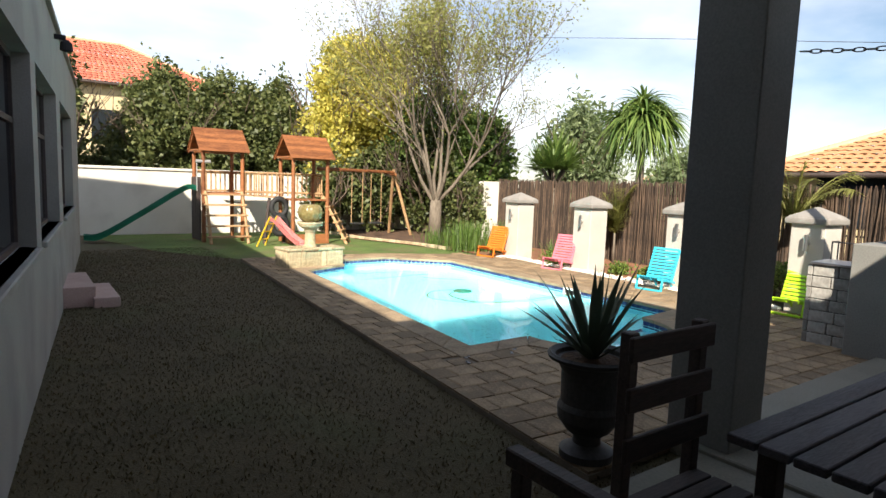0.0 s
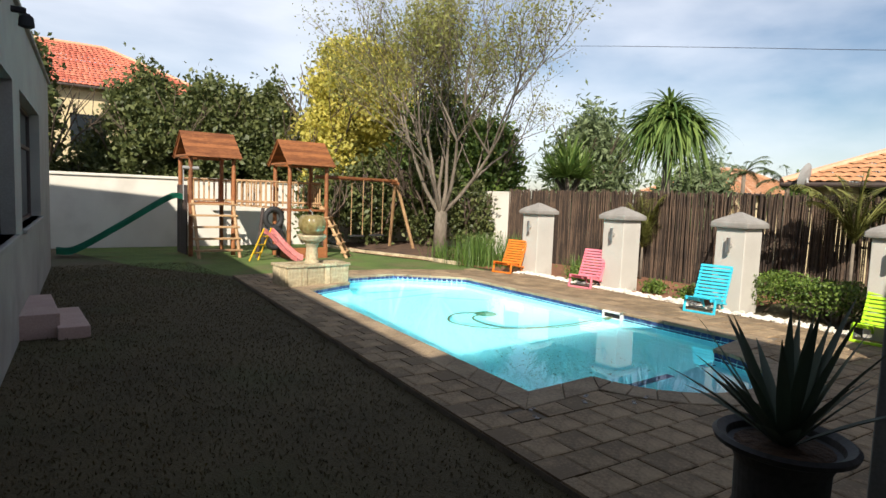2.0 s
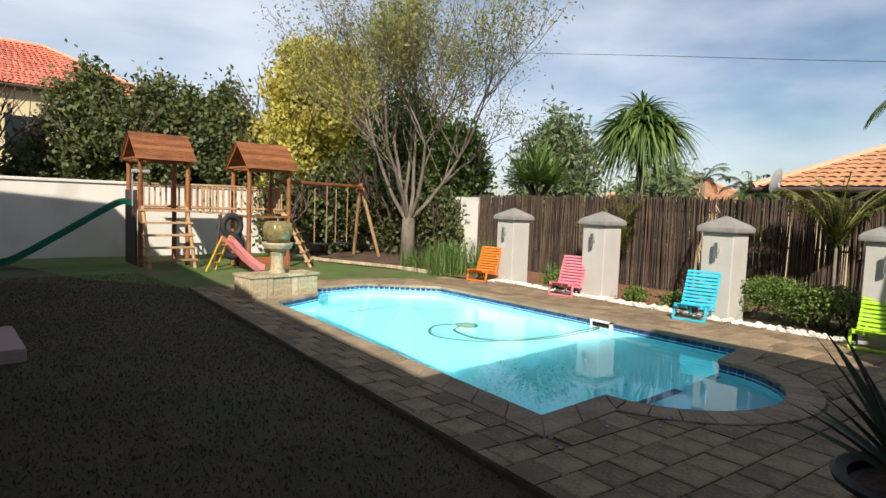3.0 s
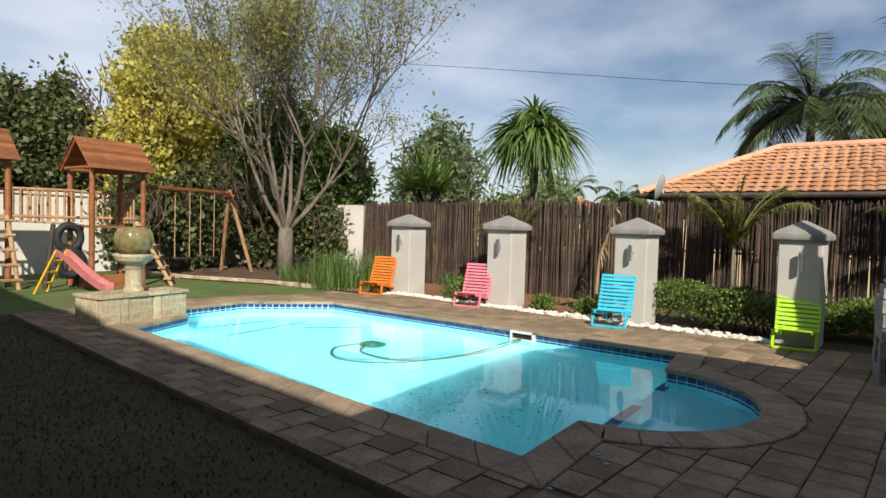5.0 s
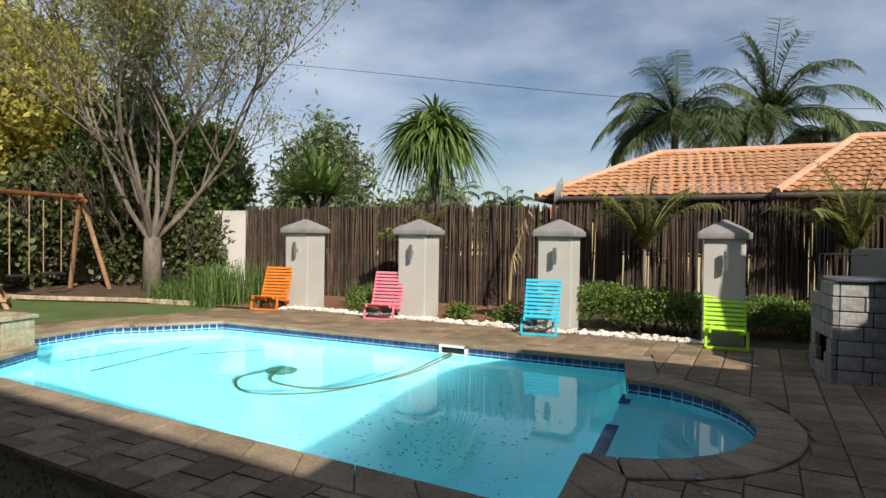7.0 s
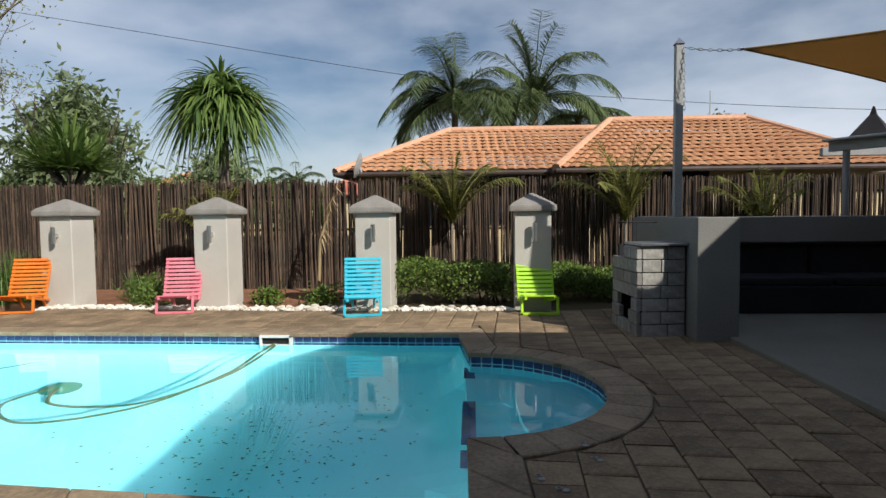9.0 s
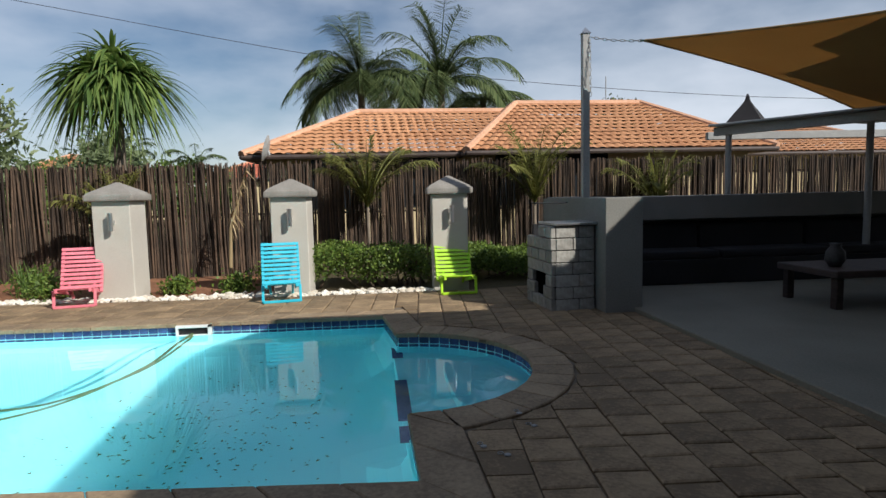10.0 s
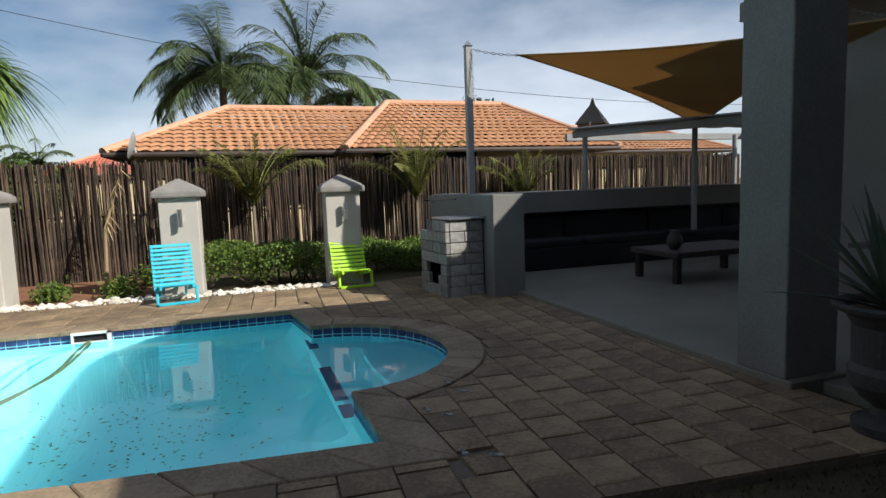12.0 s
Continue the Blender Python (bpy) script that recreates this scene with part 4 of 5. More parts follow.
# ---- urn with aloe, patio furniture ----
def aloe_urn(x, y, z, seed):
    u = thing("planter_urn", pose(x, y, z), "dark classical urn planter on the paving", "planter")
    bm = B()
    lathe(bm, [(0.19, 0), (0.19, 0.05), (0.10, 0.10), (0.095, 0.15), (0.16, 0.20), (0.215, 0.28), (0.22, 0.36), (0.20, 0.40), (0.205, 0.62), (0.235, 0.68), (0.30, 0.71), (0.31, 0.735), (0.29, 0.75), (0.25, 0.73), (0.24, 0.70)], 40)
    part("urn_body", bm, POT, u, smooth=False)
    bm = B()
    lathe(bm, [(0.24, 0.69), (0.2, 0.705), (0.05, 0.715)], 24)
    part("soil", bm, MULCH, u)
    a = thing("aloe_plant", pose(x, y, z + 0.71), "spiky grey-green aloe growing in the urn", "plant")
    r = random.Random(seed)
    roots, tips = [], []
    for k in range(34):
        ang = k * 2.4
        rise = r.uniform(0.02, 1.0) ** 0.8
        ln = r.uniform(0.5, 0.78)
        h = ln * (0.05 + 0.95 * rise)
        out = math.sqrt(max(0.01, ln * ln - h * h)) * 0.95
        roots.append((0.03 * math.cos(ang), 0.03 * math.sin(ang), 0.0))
        tips.append((out * math.cos(ang), out * math.sin(ang), h * 1.02))
    blades("leaf_rosette", roots, tips, 0.033, LEAF_ALOE, a, 6, 0.12, 0.5)
    return u


aloe_urn(1.62, 1.70, 0.012, 3)

t = thing("garden_table", pose(1.78, -0.2, 0.14), "dark slatted wooden patio table", "table")
for k in range(9):
    bm = B()
    box(bm, (-1.0, -0.75 + k * 0.135, 0.72), (1.2, -0.75 + k * 0.135 + 0.122, 0.76), 0.005)
    part("table_slat", bm, GREYWOOD, t)
for x in (-0.72, 0.75):
    for y in (-0.65, 0.36):
        bm = B()
        box(bm, (x, y, -0.11), (x + 0.09, y + 0.09, 0.70), 0.005)
        part("leg", bm, DARKWOOD, t)
bm = B()
box(bm, (-0.72, -0.65, 0.60), (0.84, -0.6, 0.72))
box(bm, (-0.72, 0.40, 0.60), (0.84, 0.45, 0.72))
part("apron", bm, DARKWOOD, t)
t = thing("ashtray", pose(2.45, 0.05, 0.90), "small dark glass ashtray on the table", "ashtray")
bm = B()
lathe(bm, [(0.05, 0), (0.07, 0.03), (0.07, 0.05), (0.05, 0.05), (0.045, 0.02)], 20)
part("ashtray_body", bm, BLACK, t)
t = thing("slat_back_chair", pose(0.72, 0.52, 0.11), "dark wooden patio chair with slatted back", "chair")
for x in (-0.29, 0.23):
    bm = B()
    box(bm, (x, -0.02, -0.08), (x + 0.06, 0.04, 1.2), 0.006)
    part("back_post", bm, DARKWOOD, t)
    bm = B()
    box(bm, (x, -0.5, -0.08), (x + 0.06, -0.44, 0.44), 0.006)
    part("front_leg", bm, DARKWOOD, t)
for z in (1.08, 0.86, 0.64):
    bm = B()
    box(bm, (-0.31, -0.045, z), (0.31, -0.021, z + 0.11), 0.006)
    part("back_slat", bm, DARKWOOD, t)
for k in range(5):
    bm = B()
    box(bm, (-0.28, -0.5 + k * 0.1, 0.44), (0.28, -0.41 + k * 0.1, 0.47), 0.004)
    part("seat_slat", bm, DARKWOOD, t)
t = thing("wooden_trestle", pose(-0.14, 0.3, -0.06), "dark wooden trestle rail beside the patio chair", "trestle")
bm = B()
box(bm, (-0.035, -0.28, 0.92), (0.035, 0.28, 0.99), 0.006)
part("top_rail", bm, DARKWOOD, t)
for y in (-0.25, 0.19):
    bm = B()
    box(bm, (-0.03, y, 0), (0.03, y + 0.06, 0.92), 0.006)
    part("leg", bm, DARKWOOD, t)
bm = B()
box(bm, (-0.02, -0.25, 0.3), (0.02, 0.25, 0.37), 0.006)
part("brace", bm, DARKWOOD, t)

# ---- neighbouring houses ----
def hip_roof(name, parent, x0, x1, y0, y1, z0, z1, inset_x, inset_y, tile, pitch=0.25):
    """A tiled hip roof over the rectangle; the ridge runs along the longer side. Each course is a row of raised round tiles."""
    rx0, rx1, ry0, ry1 = x0 + inset_x, x1 - inset_x, y0 + inset_y, y1 - inset_y
    E = [Vector(p) for p in ((x0, y0, z0), (x1, y0, z0), (x1, y1, z0), (x0, y1, z0))]
    R = [Vector(p) for p in ((rx0, ry0, z1), (rx1, ry0, z1), (rx1, ry1, z1), (rx0, ry1, z1))]
    verts, faces = [], []
    for i in range(4):
        a, b, c, d = E[i], E[(i + 1) % 4], R[(i + 1) % 4], R[i]
        up = ((c + d) / 2 - (a + b) / 2)
        rows = max(2, int(up.length / 0.30))
        nrm = (b - a).cross(up).normalized()
        for r in range(rows):
            t0, t1 = r / rows, (r + 1) / rows
            l0, r0, l1, r1 = a.lerp(d, t0), b.lerp(c, t0), a.lerp(d, t1), b.lerp(c, t1)
            n = max(1, int((r0 - l0).length / pitch))
            for k in range(n):
                q = len(verts)
                for s in (0, 0.3, 0.7, 1.0):
                    lift = 0.026 if s in (0.3, 0.7) else 0.0
                    verts.append(l0.lerp(r0, (k + s) / n) + nrm * (lift + 0.022))
                    verts.append(l1.lerp(r1, (k + s) / n) + nrm * lift)
                for s in range(3):
                    faces.append((q + 2 * s, q + 2 * s + 2, q + 2 * s + 3, q + 2 * s + 1))
    roof = raw(name, verts, faces, tile, parent)
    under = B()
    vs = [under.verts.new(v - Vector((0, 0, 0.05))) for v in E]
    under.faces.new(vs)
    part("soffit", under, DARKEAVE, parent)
    bm = B()
    for i in range(4):
        rod(bm, E[i], R[i], 0.11, n=8)
        if (R[i] - R[(i + 1) % 4]).length > 0.1:
            rod(bm, R[i], R[(i + 1) % 4], 0.11, n=8)
    part("ridge_tiles", bm, RIDGE, parent)
    bm = B()
    for i in range(4):
        rod(bm, E[i] - Vector((0, 0, 0.06)), E[(i + 1) % 4] - Vector((0, 0, 0.06)), 0.06, n=8)
    part("gutter", bm, DARKEAVE, parent)
    return roof


def neighbour(label, blocks, tile, wall_mat):
    h = thing("house", pose(0, 0, -0.06), label, "house")
    for x0, x1, y0, y1, z0, z1, ix, iy in blocks:
        bm = B()
        box(bm, (x0 + 0.5, y0 + 0.5, 0), (x1 - 0.5, y1 - 0.5, z0))
        part("wall", bm, wall_mat, h)
        hip_roof("roof", h, x0, x1, y0, y1, z0, z1, ix, iy, tile)
    return h


h = neighbour("single-storey house with orange tiled hip roof behind the fence", [(14.9, 23.0, -2.5, 7.8, 2.56, 4.04, 3.6, 2.75), (14.2, 21.6, -5.6, 2.4, 2.54, 4.16, 3.6, 2.05), (17.4, 26.0, -13.0, -4.2, 2.6, 3.72, 3.6, 1.2)], ROOFTILE, CREAM)
for y0, y1, x in ((2.5, 6.2, 15.36), (-1.3, 1.6, 14.66)):
    w = part("window", box(B(), (x, y0, 1.2), (x + 0.06, y1, 2.5)), GLASS, h)
    bm = B()
    box(bm, (x - 0.03, y0, 2.45), (x + 0.02, y1, 2.62))
    part("window_frame", bm, WHITEPAINT, w, "white painted frame")
dish = thing("satellite_dish", pose(14.7, 7.1, 2.62), "small grey satellite dish on the eave", "satellite dish")
bm = B()
lathe(bm, [(0.02, 0), (0.2, 0.03), (0.32, 0.09)], 24)
bmesh.ops.rotate(bm, verts=bm.verts[:], matrix=Matrix.Rotation(radians(-75), 3, "X"))
part("dish", bm, POLE, dish)
bm = B()
rod(bm, (0, 0, -0.15), (0, 0.05, 0.05), 0.03, n=8)
part("bracket", bm, POLE, dish)
h = neighbour("two-storey cream house with red tiled roof behind the end wall", [(-6.0, 8.5, 33.0, 43.0, 6.3, 9.0, 5.0, 4.9)], REDROOF, CREAM)
for x in (-2, 1.5, 4.5):
    part("window", box(B(), (x, 33.4, 3.4), (x + 1.4, 33.52, 5.0)), GLASS, h)
neighbour("far house with orange tiled roof", [(40, 52, 21, 30, 2.8, 4.8, 4.5, 4.4)], ROOFTILE, CREAM)
neighbour("far house with pinkish tiled roof", [(44, 56, 8, 17, 3.0, 4.9, 4.5, 4.4)], REDROOF, CREAM)
t = thing("thatched_turret", pose(18.6, -7.6, 2.0), "small dark pointed chimney turret on the roof", "chimney")
bm = B()
box(bm, (-0.4, -0.4, 0), (0.4, 0.4, 1.6))
part("chimney_shaft", bm, DARKEAVE, t)
bm = B()
lathe(bm, [(0.75, 1.55), (0.7, 1.62), (0.12, 2.25), (0.03, 2.5)], 4)
part("turret_cap", bm, BLACK, t)

cable = thing("power_cable", pose(0, 0, 0), "thin dark overhead power cable", "cable")
tube("cable_line", smooth_line([(30, 60, 17.6), (30, 24.84, 11.44), (30, 7.4, 8.3), (30, -2.5, 7.05), (30, -18.8, 6.1), (30, -40, 6.2)], 12), 0.014, CABLE, cable)
t = thing("antenna_mast", pose(24, -4.9, 4.1), "thin antenna mast on a roof", "antenna")
bm = B()
rod(bm, (0, 0, 0), (0, 0, 2.0), 0.02, n=6)
part("mast", bm, POLE, t)


# ---- trees ----
def limbs(bm, rnd, start, way, length, radius, depth, tips, spread=0.5, upward=0.15):
    p, d = Vector(start), Vector(way).normalized()
    n = 3
    for k in range(n):
        q = p + d * (length / n)
        r0, r1 = radius * (1 - 0.4 * k / n), radius * (1 - 0.4 * (k + 1) / n)
        rod(bm, p, q, r0, r1, 7 if radius > 0.03 else 4, caps=False)
        d = (d + Vector((rnd.gauss(0, 0.1), rnd.gauss(0, 0.1), rnd.gauss(upward * 0.4, 0.06)))).normalized()
        if depth > 0 and k > 0 and rnd.random() < 0.6:
            s = (d + Vector((rnd.gauss(0, spread), rnd.gauss(0, spread), rnd.gauss(upward, 0.2)))).normalized()
            limbs(bm, rnd, q, s, length * 0.62, r1 * 0.55, depth - 1, tips, spread, upward)
        p = q
    tips.append(tuple(p))
    if depth > 0:
        for _ in range(2 + (rnd.random() < 0.6)):
            s = (d + Vector((rnd.gauss(0, spread), rnd.gauss(0, spread), rnd.gauss(upward, 0.2)))).normalized()
            limbs(bm, rnd, p, s, length * rnd.uniform(0.6, 0.85), radius * 0.55, depth - 1, tips, spread, upward)


def bare_tree(x, y):
    rnd = random.Random(11)
    t = thing("tree", pose(x, y, -0.05), "tall vase-shaped tree with bare grey branches and sparse young leaves", "tree")
    bm = B()
    rod(bm, (0, 0, 0), (0.02, 0, 1.45), 0.24, 0.19, 14)
    part("trunk", bm, BARK, t, smooth=True)
    tips = []
    bm = B()
    for k in range(10):
        a = k * 2.399 + 0.4
        out = 0.25 + 0.82 * (k % 3) / 2
        limbs(bm, rnd, (0.08 * math.cos(a), 0.08 * math.sin(a), 1.3), (out * math.cos(a), out * math.sin(a), 1.05), 2.45, 0.07, 4, tips, 0.42, 0.13)
    part("branch_work", bm, BARK, t, smooth=True)
    r = np.random.default_rng(3)
    tp = np.array(tips)
    tp = tp[tp[:, 2] > 2.6]
    pts = np.concatenate([p + r.normal(size=(8, 3)) * 0.2 for p in tp])
    leaves("crown", pts, 0.045, LEAF_OLIVE, t, 2.4, 4)
    return t


bare_tree(10.25, 16.2)


def leafy_tree(x, y, height, rx, ry, base, leaf, bark, n, per, size, label, seed, z0=-0.06, spread=0.27, long=1.6, droop=0.0):
    rnd = random.Random(seed)
    t = thing("tree", pose(x, y, z0), label, "tree")
    bm = B()
    rod(bm, (0, 0, 0), (0.05, 0, base + 0.4), 0.05 * height ** 0.6 + 0.05, 0.07, 10)
    tips = []
    for k in range(5):
        a = k * 1.26 + rnd.random()
        limbs(bm, rnd, (0.03, 0, base * 0.7), (0.6 * math.cos(a), 0.6 * math.sin(a), 1), (height - base) * 0.4, 0.07, 2, tips, 0.5, 0.2)
    part("trunk", bm, bark, t, smooth=True)
    r = np.random.default_rng(seed)
    hz = (height - base) / 2

    def spot():
        v = r.normal(size=3)
        v /= np.linalg.norm(v)
        k = r.uniform(0.35, 1.0) ** 0.5 * r.uniform(0.8, 1.03)
        taper = 1 - 0.32 * max(0.0, v[2])
        return (v[0] * rx * k * taper, v[1] * ry * k * taper, base + hz + v[2] * hz * k)

    leaves("crown", clumps(r, n, spot, per, spread), size, leaf, t, long, seed, droop)
    return t


DARKTREE = "dense dark green tree behind the garden wall"
leafy_tree(3.6, 27.0, 6.5, 2.2, 2.2, 0.6, LEAF_DARK, DARKBARK, 170, 110, 0.13, DARKTREE, 21)
leafy_tree(6.0, 26.0, 6.6, 2.3, 2.2, 0.4, LEAF_DARK, DARKBARK, 170, 110, 0.13, DARKTREE, 22)
leafy_tree(8.0, 25.5, 6.2, 1.8, 2.2, 0.4, LEAF_DARK, DARKBARK, 150, 110, 0.13, DARKTREE, 23)
leafy_tree(-0.6, 25.0, 6.9, 0.9, 2.0, 0.8, LEAF_DARK, DARKBARK, 150, 110, 0.13, DARKTREE, 24)
leafy_tree(1.7, 26.5, 3.2, 1.5, 1.5, 0.3, LEAF_DARK, DARKBARK, 90, 100, 0.12, "low dark green shrub tree behind the wall", 25)
leafy_tree(9.9, 22.3, 8.1, 1.9, 1.7, 1.6, LEAF_YELLOW, DARKBARK, 190, 100, 0.13, "bright yellow-green conifer tree behind the wall", 26, spread=0.28)
leafy_tree(8.9, 21.6, 5.0, 1.2, 1.0, 1.6, LEAF_YELLOW, DARKBARK, 90, 90, 0.12, "lower yellow-green bush behind the wall", 27, spread=0.26)
leafy_tree(11.6, 22.8, 8.6, 2.0, 1.7, 1.8, LEAF_YELLOW, DARKBARK, 150, 110, 0.12, "tall yellow-green conifer tree behind the bare tree", 37, spread=0.26)
leafy_tree(12.3, 19.0, 5.9, 2.0, 2.2, 0.5, LEAF_MID, DARKBARK, 160, 100, 0.12, "dense green shrub tree behind the bare tree", 28)
leafy_tree(12.9, 17.4, 5.2, 1.4, 1.5, 0.5, LEAF_MID, DARKBARK, 120, 100, 0.12, "dense green shrub tree beside the wall", 29)
leafy_tree(9.6, 19.3, 3.4, 1.4, 0.6, 0.2, LEAF_DARK, DARKBARK, 70, 70, 0.11, "sparse dark shrub against the end wall", 30, spread=0.25)
leafy_tree(7.7, 19.6, 2.9, 1.0, 0.45, 0.2, LEAF_DARK, DARKBARK, 50, 60, 0.11, "sparse dark shrub against the end wall", 32, spread=0.25)
leafy_tree(11.2, 18.2, 4.4, 0.8, 1.3, 0.2, LEAF_DARK, DARKBARK, 90, 90, 0.10, "dark shrub against the side wall", 35, spread=0.25)
leafy_tree(11.3, 15.9, 2.4, 0.45, 0.9, 0.2, LEAF_DARK, DARKBARK, 40, 80, 0.09, "low dark shrub against the side wall", 36, spread=0.2)
leafy_tree(17.5, 16.2, 5.6, 1.5, 1.6, 1.0, LEAF_GREY, DARKBARK, 130, 75, 0.10, "feathery grey-green tree behind the fence", 31, spread=0.36, long=3.0, droop=0.3)
leafy_tree(19.0, 12.6, 3.6, 2.0, 1.2, 0.5, LEAF_GREY, DARKBARK, 90, 70, 0.08, "thin bare greyish bush behind the fence", 33, long=3.0)
leafy_tree(33.0, -9.0, 6.6, 2.2, 2.2, 3.6, LEAF_DARK, DARKBARK, 50, 60, 0.14, "far dark tree behind the roofs", 34)
for k, (x, y, hgt) in enumerate(((30, 40, 4.5), (34, 31, 4.0), (38, 16, 4.0), (33, 22, 3.6))):
    leafy_tree(x, y, hgt, 3.0, 3.0, 0.3, LEAF_MID, DARKBARK, 60, 70, 0.2, "far green garden tree", 60 + k)


def strap_tree(x, y, trunk_h, crown_r, label, seed, n, up, z0=-0.06):
    """A trunk with heads of long strap leaves."""
    rnd = random.Random(seed)
    t = thing("yucca_tree", pose(x, y, z0), label, "yucca")
    bm = B()
    rod(bm, (0, 0, 0), (0.05, 0, trunk_h), 0.14, 0.10, 12)
    heads = []
    for k in range(5):
        a = k * 1.257
        h = Vector((0.32 * crown_r * math.cos(a), 0.32 * crown_r * math.sin(a), trunk_h + 0.45 * crown_r))
        rod(bm, (0.05, 0, trunk_h - 0.1), h, 0.08, 0.05, 8)
        heads.append(h)
    heads.append(Vector((0, 0, trunk_h + 0.75 * crown_r)))
    part("trunk", bm, BARK, t, smooth=True)
    roots, tips = [], []
    for k in range(n):
        h = heads[k % len(heads)]
        a, e = rnd.uniform(0, 6.283), rnd.uniform(-0.75, 1.0) if not up else rnd.uniform(-0.15, 1.0)
        ln = crown_r * rnd.uniform(0.6, 1.0)
        c = math.sqrt(1 - e * e)
        roots.append(h)
        tips.append(h + Vector((ln * c * math.cos(a), ln * c * math.sin(a), ln * (e - (0.0 if up else 0.62)))))
    blades("crown", roots, tips, 0.046, LEAF_STRAP, t, 6, 0.42 if not up else 0.10, 0.3)
    return t


strap_tree(12.75, 9.75, 3.35, 1.42, "round-headed yucca tree with drooping strap leaves behind the fence", 41, 820, False)
strap_tree(13.2, 13.5, 2.0, 1.3, "spiky low yucca behind the fence", 42, 420, True)


def palm(x, y, z0, trunk_h, trunk_r, fronds, length, label, seed, material=None, steep=0.9, leaflet=0.42, category="palm", least=0.1, droop=0.075):
    rnd = random.Random(seed)
    t = thing("palm_tree", pose(x, y, z0), label, category)
    if trunk_h > 0.1:
        bm = B()
        rod(bm, (0, 0, 0), (0, 0, trunk_h), trunk_r, trunk_r * 0.75, 12)
        part("trunk", bm, BARK, t, smooth=True)
    roots, tips = [], []
    bm = B()
    for k in range(fronds):
        a = k * 2.399 + rnd.uniform(-0.2, 0.2)
        e = rnd.uniform(least, 1.0) * steep
        ln = length * rnd.uniform(0.75, 1.05)
        pts = []
        p, way = Vector((0, 0, trunk_h)), Vector((math.cos(a) * math.cos(e * 1.35), math.sin(a) * math.cos(e * 1.35), math.sin(e * 1.35)))
        for s in range(15):
            pts.append(p.copy())
            p = p + way * (ln / 14)
            way = (way + Vector((0, 0, -droop * (1 + 0.12 * s)))).normalized()
        for s in range(14):
            rod(bm, pts[s], pts[s + 1], 0.03 * (1 - s / 15) * length / 3 + 0.004, 0.03 * (1 - (s + 1) / 15) * length / 3 + 0.004, 5, caps=False)
        for s in range(2, 15):
            d = (pts[s] - pts[s - 1])
            side = d.cross(Vector((0, 0, 1))).normalized()
            for u in (0.0, 0.2, 0.4, 0.6, 0.8):
                base = pts[s - 1].lerp(pts[s], u)
                for sg in (-1, 1):
                    l2 = leaflet * (1.1 - 0.5 * abs(s / 14 - 0.45)) * rnd.uniform(0.8, 1.1)
                    roots.append(base)
                    tips.append(base + side * sg * l2 * 0.75 + d.normalized() * l2 * 0.5 + Vector((0, 0, -l2 * rnd.uniform(0.15, 0.6))))
    part("frond_rib", bm, material or LEAF_PALM, t, smooth=True)
    blades("fronds", roots, tips, 0.016 * length / 3 + 0.004, material or LEAF_PALM, t, 2, 0.05)
    return t


BIGPALM = "tall feathery queen palm behind the neighbouring roof"
palm(27.0, 5.1, 0, 6.5, 0.2, 46, 3.7, BIGPALM, 71, leaflet=1.0, least=-0.2, steep=1.05)
palm(27.5, 1.5, 0, 6.5, 0.2, 34, 3.9, BIGPALM, 72, leaflet=1.0, least=-0.1, steep=1.12)
palm(29.0, -0.7, 0, 6.0, 0.2, 18, 3.2, BIGPALM, 73, leaflet=0.6, steep=0.5)
palm(22.5, 11.0, 0, 2.6, 0.1, 14, 1.5, "small palm behind the fence", 74, leaflet=0.3)
palm(28.0, 15.5, 0, 3.4, 0.12, 14, 1.7, "small far palm behind the fence", 75, leaflet=0.3)
YOUNG = "slender young palm in front of the pole fence"
for x, y, hgt, ln, seed in ((11.1, 4.75, 1.3, 1.6, 76), (11.15, 1.55, 1.3, 1.6, 77), (11.1, -0.9, 1.0, 1.5, 78), (11.3, 9.3, 0.8, 1.5, 79)):
    palm(x, y, -0.06, hgt, 0.035, 15, ln, YOUNG, seed, LEAF_OLIVE, steep=1.15, leaflet=0.34, least=0.62, droop=0.062)
t = thing("dead_palm", pose(10.9, 7.25, -0.05), "dead young palm with dry straw-coloured fronds", "palm")
bm = B()
rod(bm, (0, 0, 0), (0.02, -0.05, 1.0), 0.035, 0.028, 8)
rod(bm, (0.02, -0.05, 1.0), (0.05, -0.38, 2.05), 0.026, 0.008, 8)
part("stem", bm, LEAF_DRY, t)
rnd = random.Random(9)
roots = [Vector((0.03, -0.05 - 0.33 * u, 1.0 + 1.05 * u)) for u in [k / 70 for k in range(70)]]
blades("dry_fronds", roots, [p + Vector((rnd.uniform(-0.2, 0.2), rnd.uniform(-0.2, 0.2), rnd.uniform(-0.34, 0.05))) for p in roots], 0.012, LEAF_DRY, t, 3, 0.05)

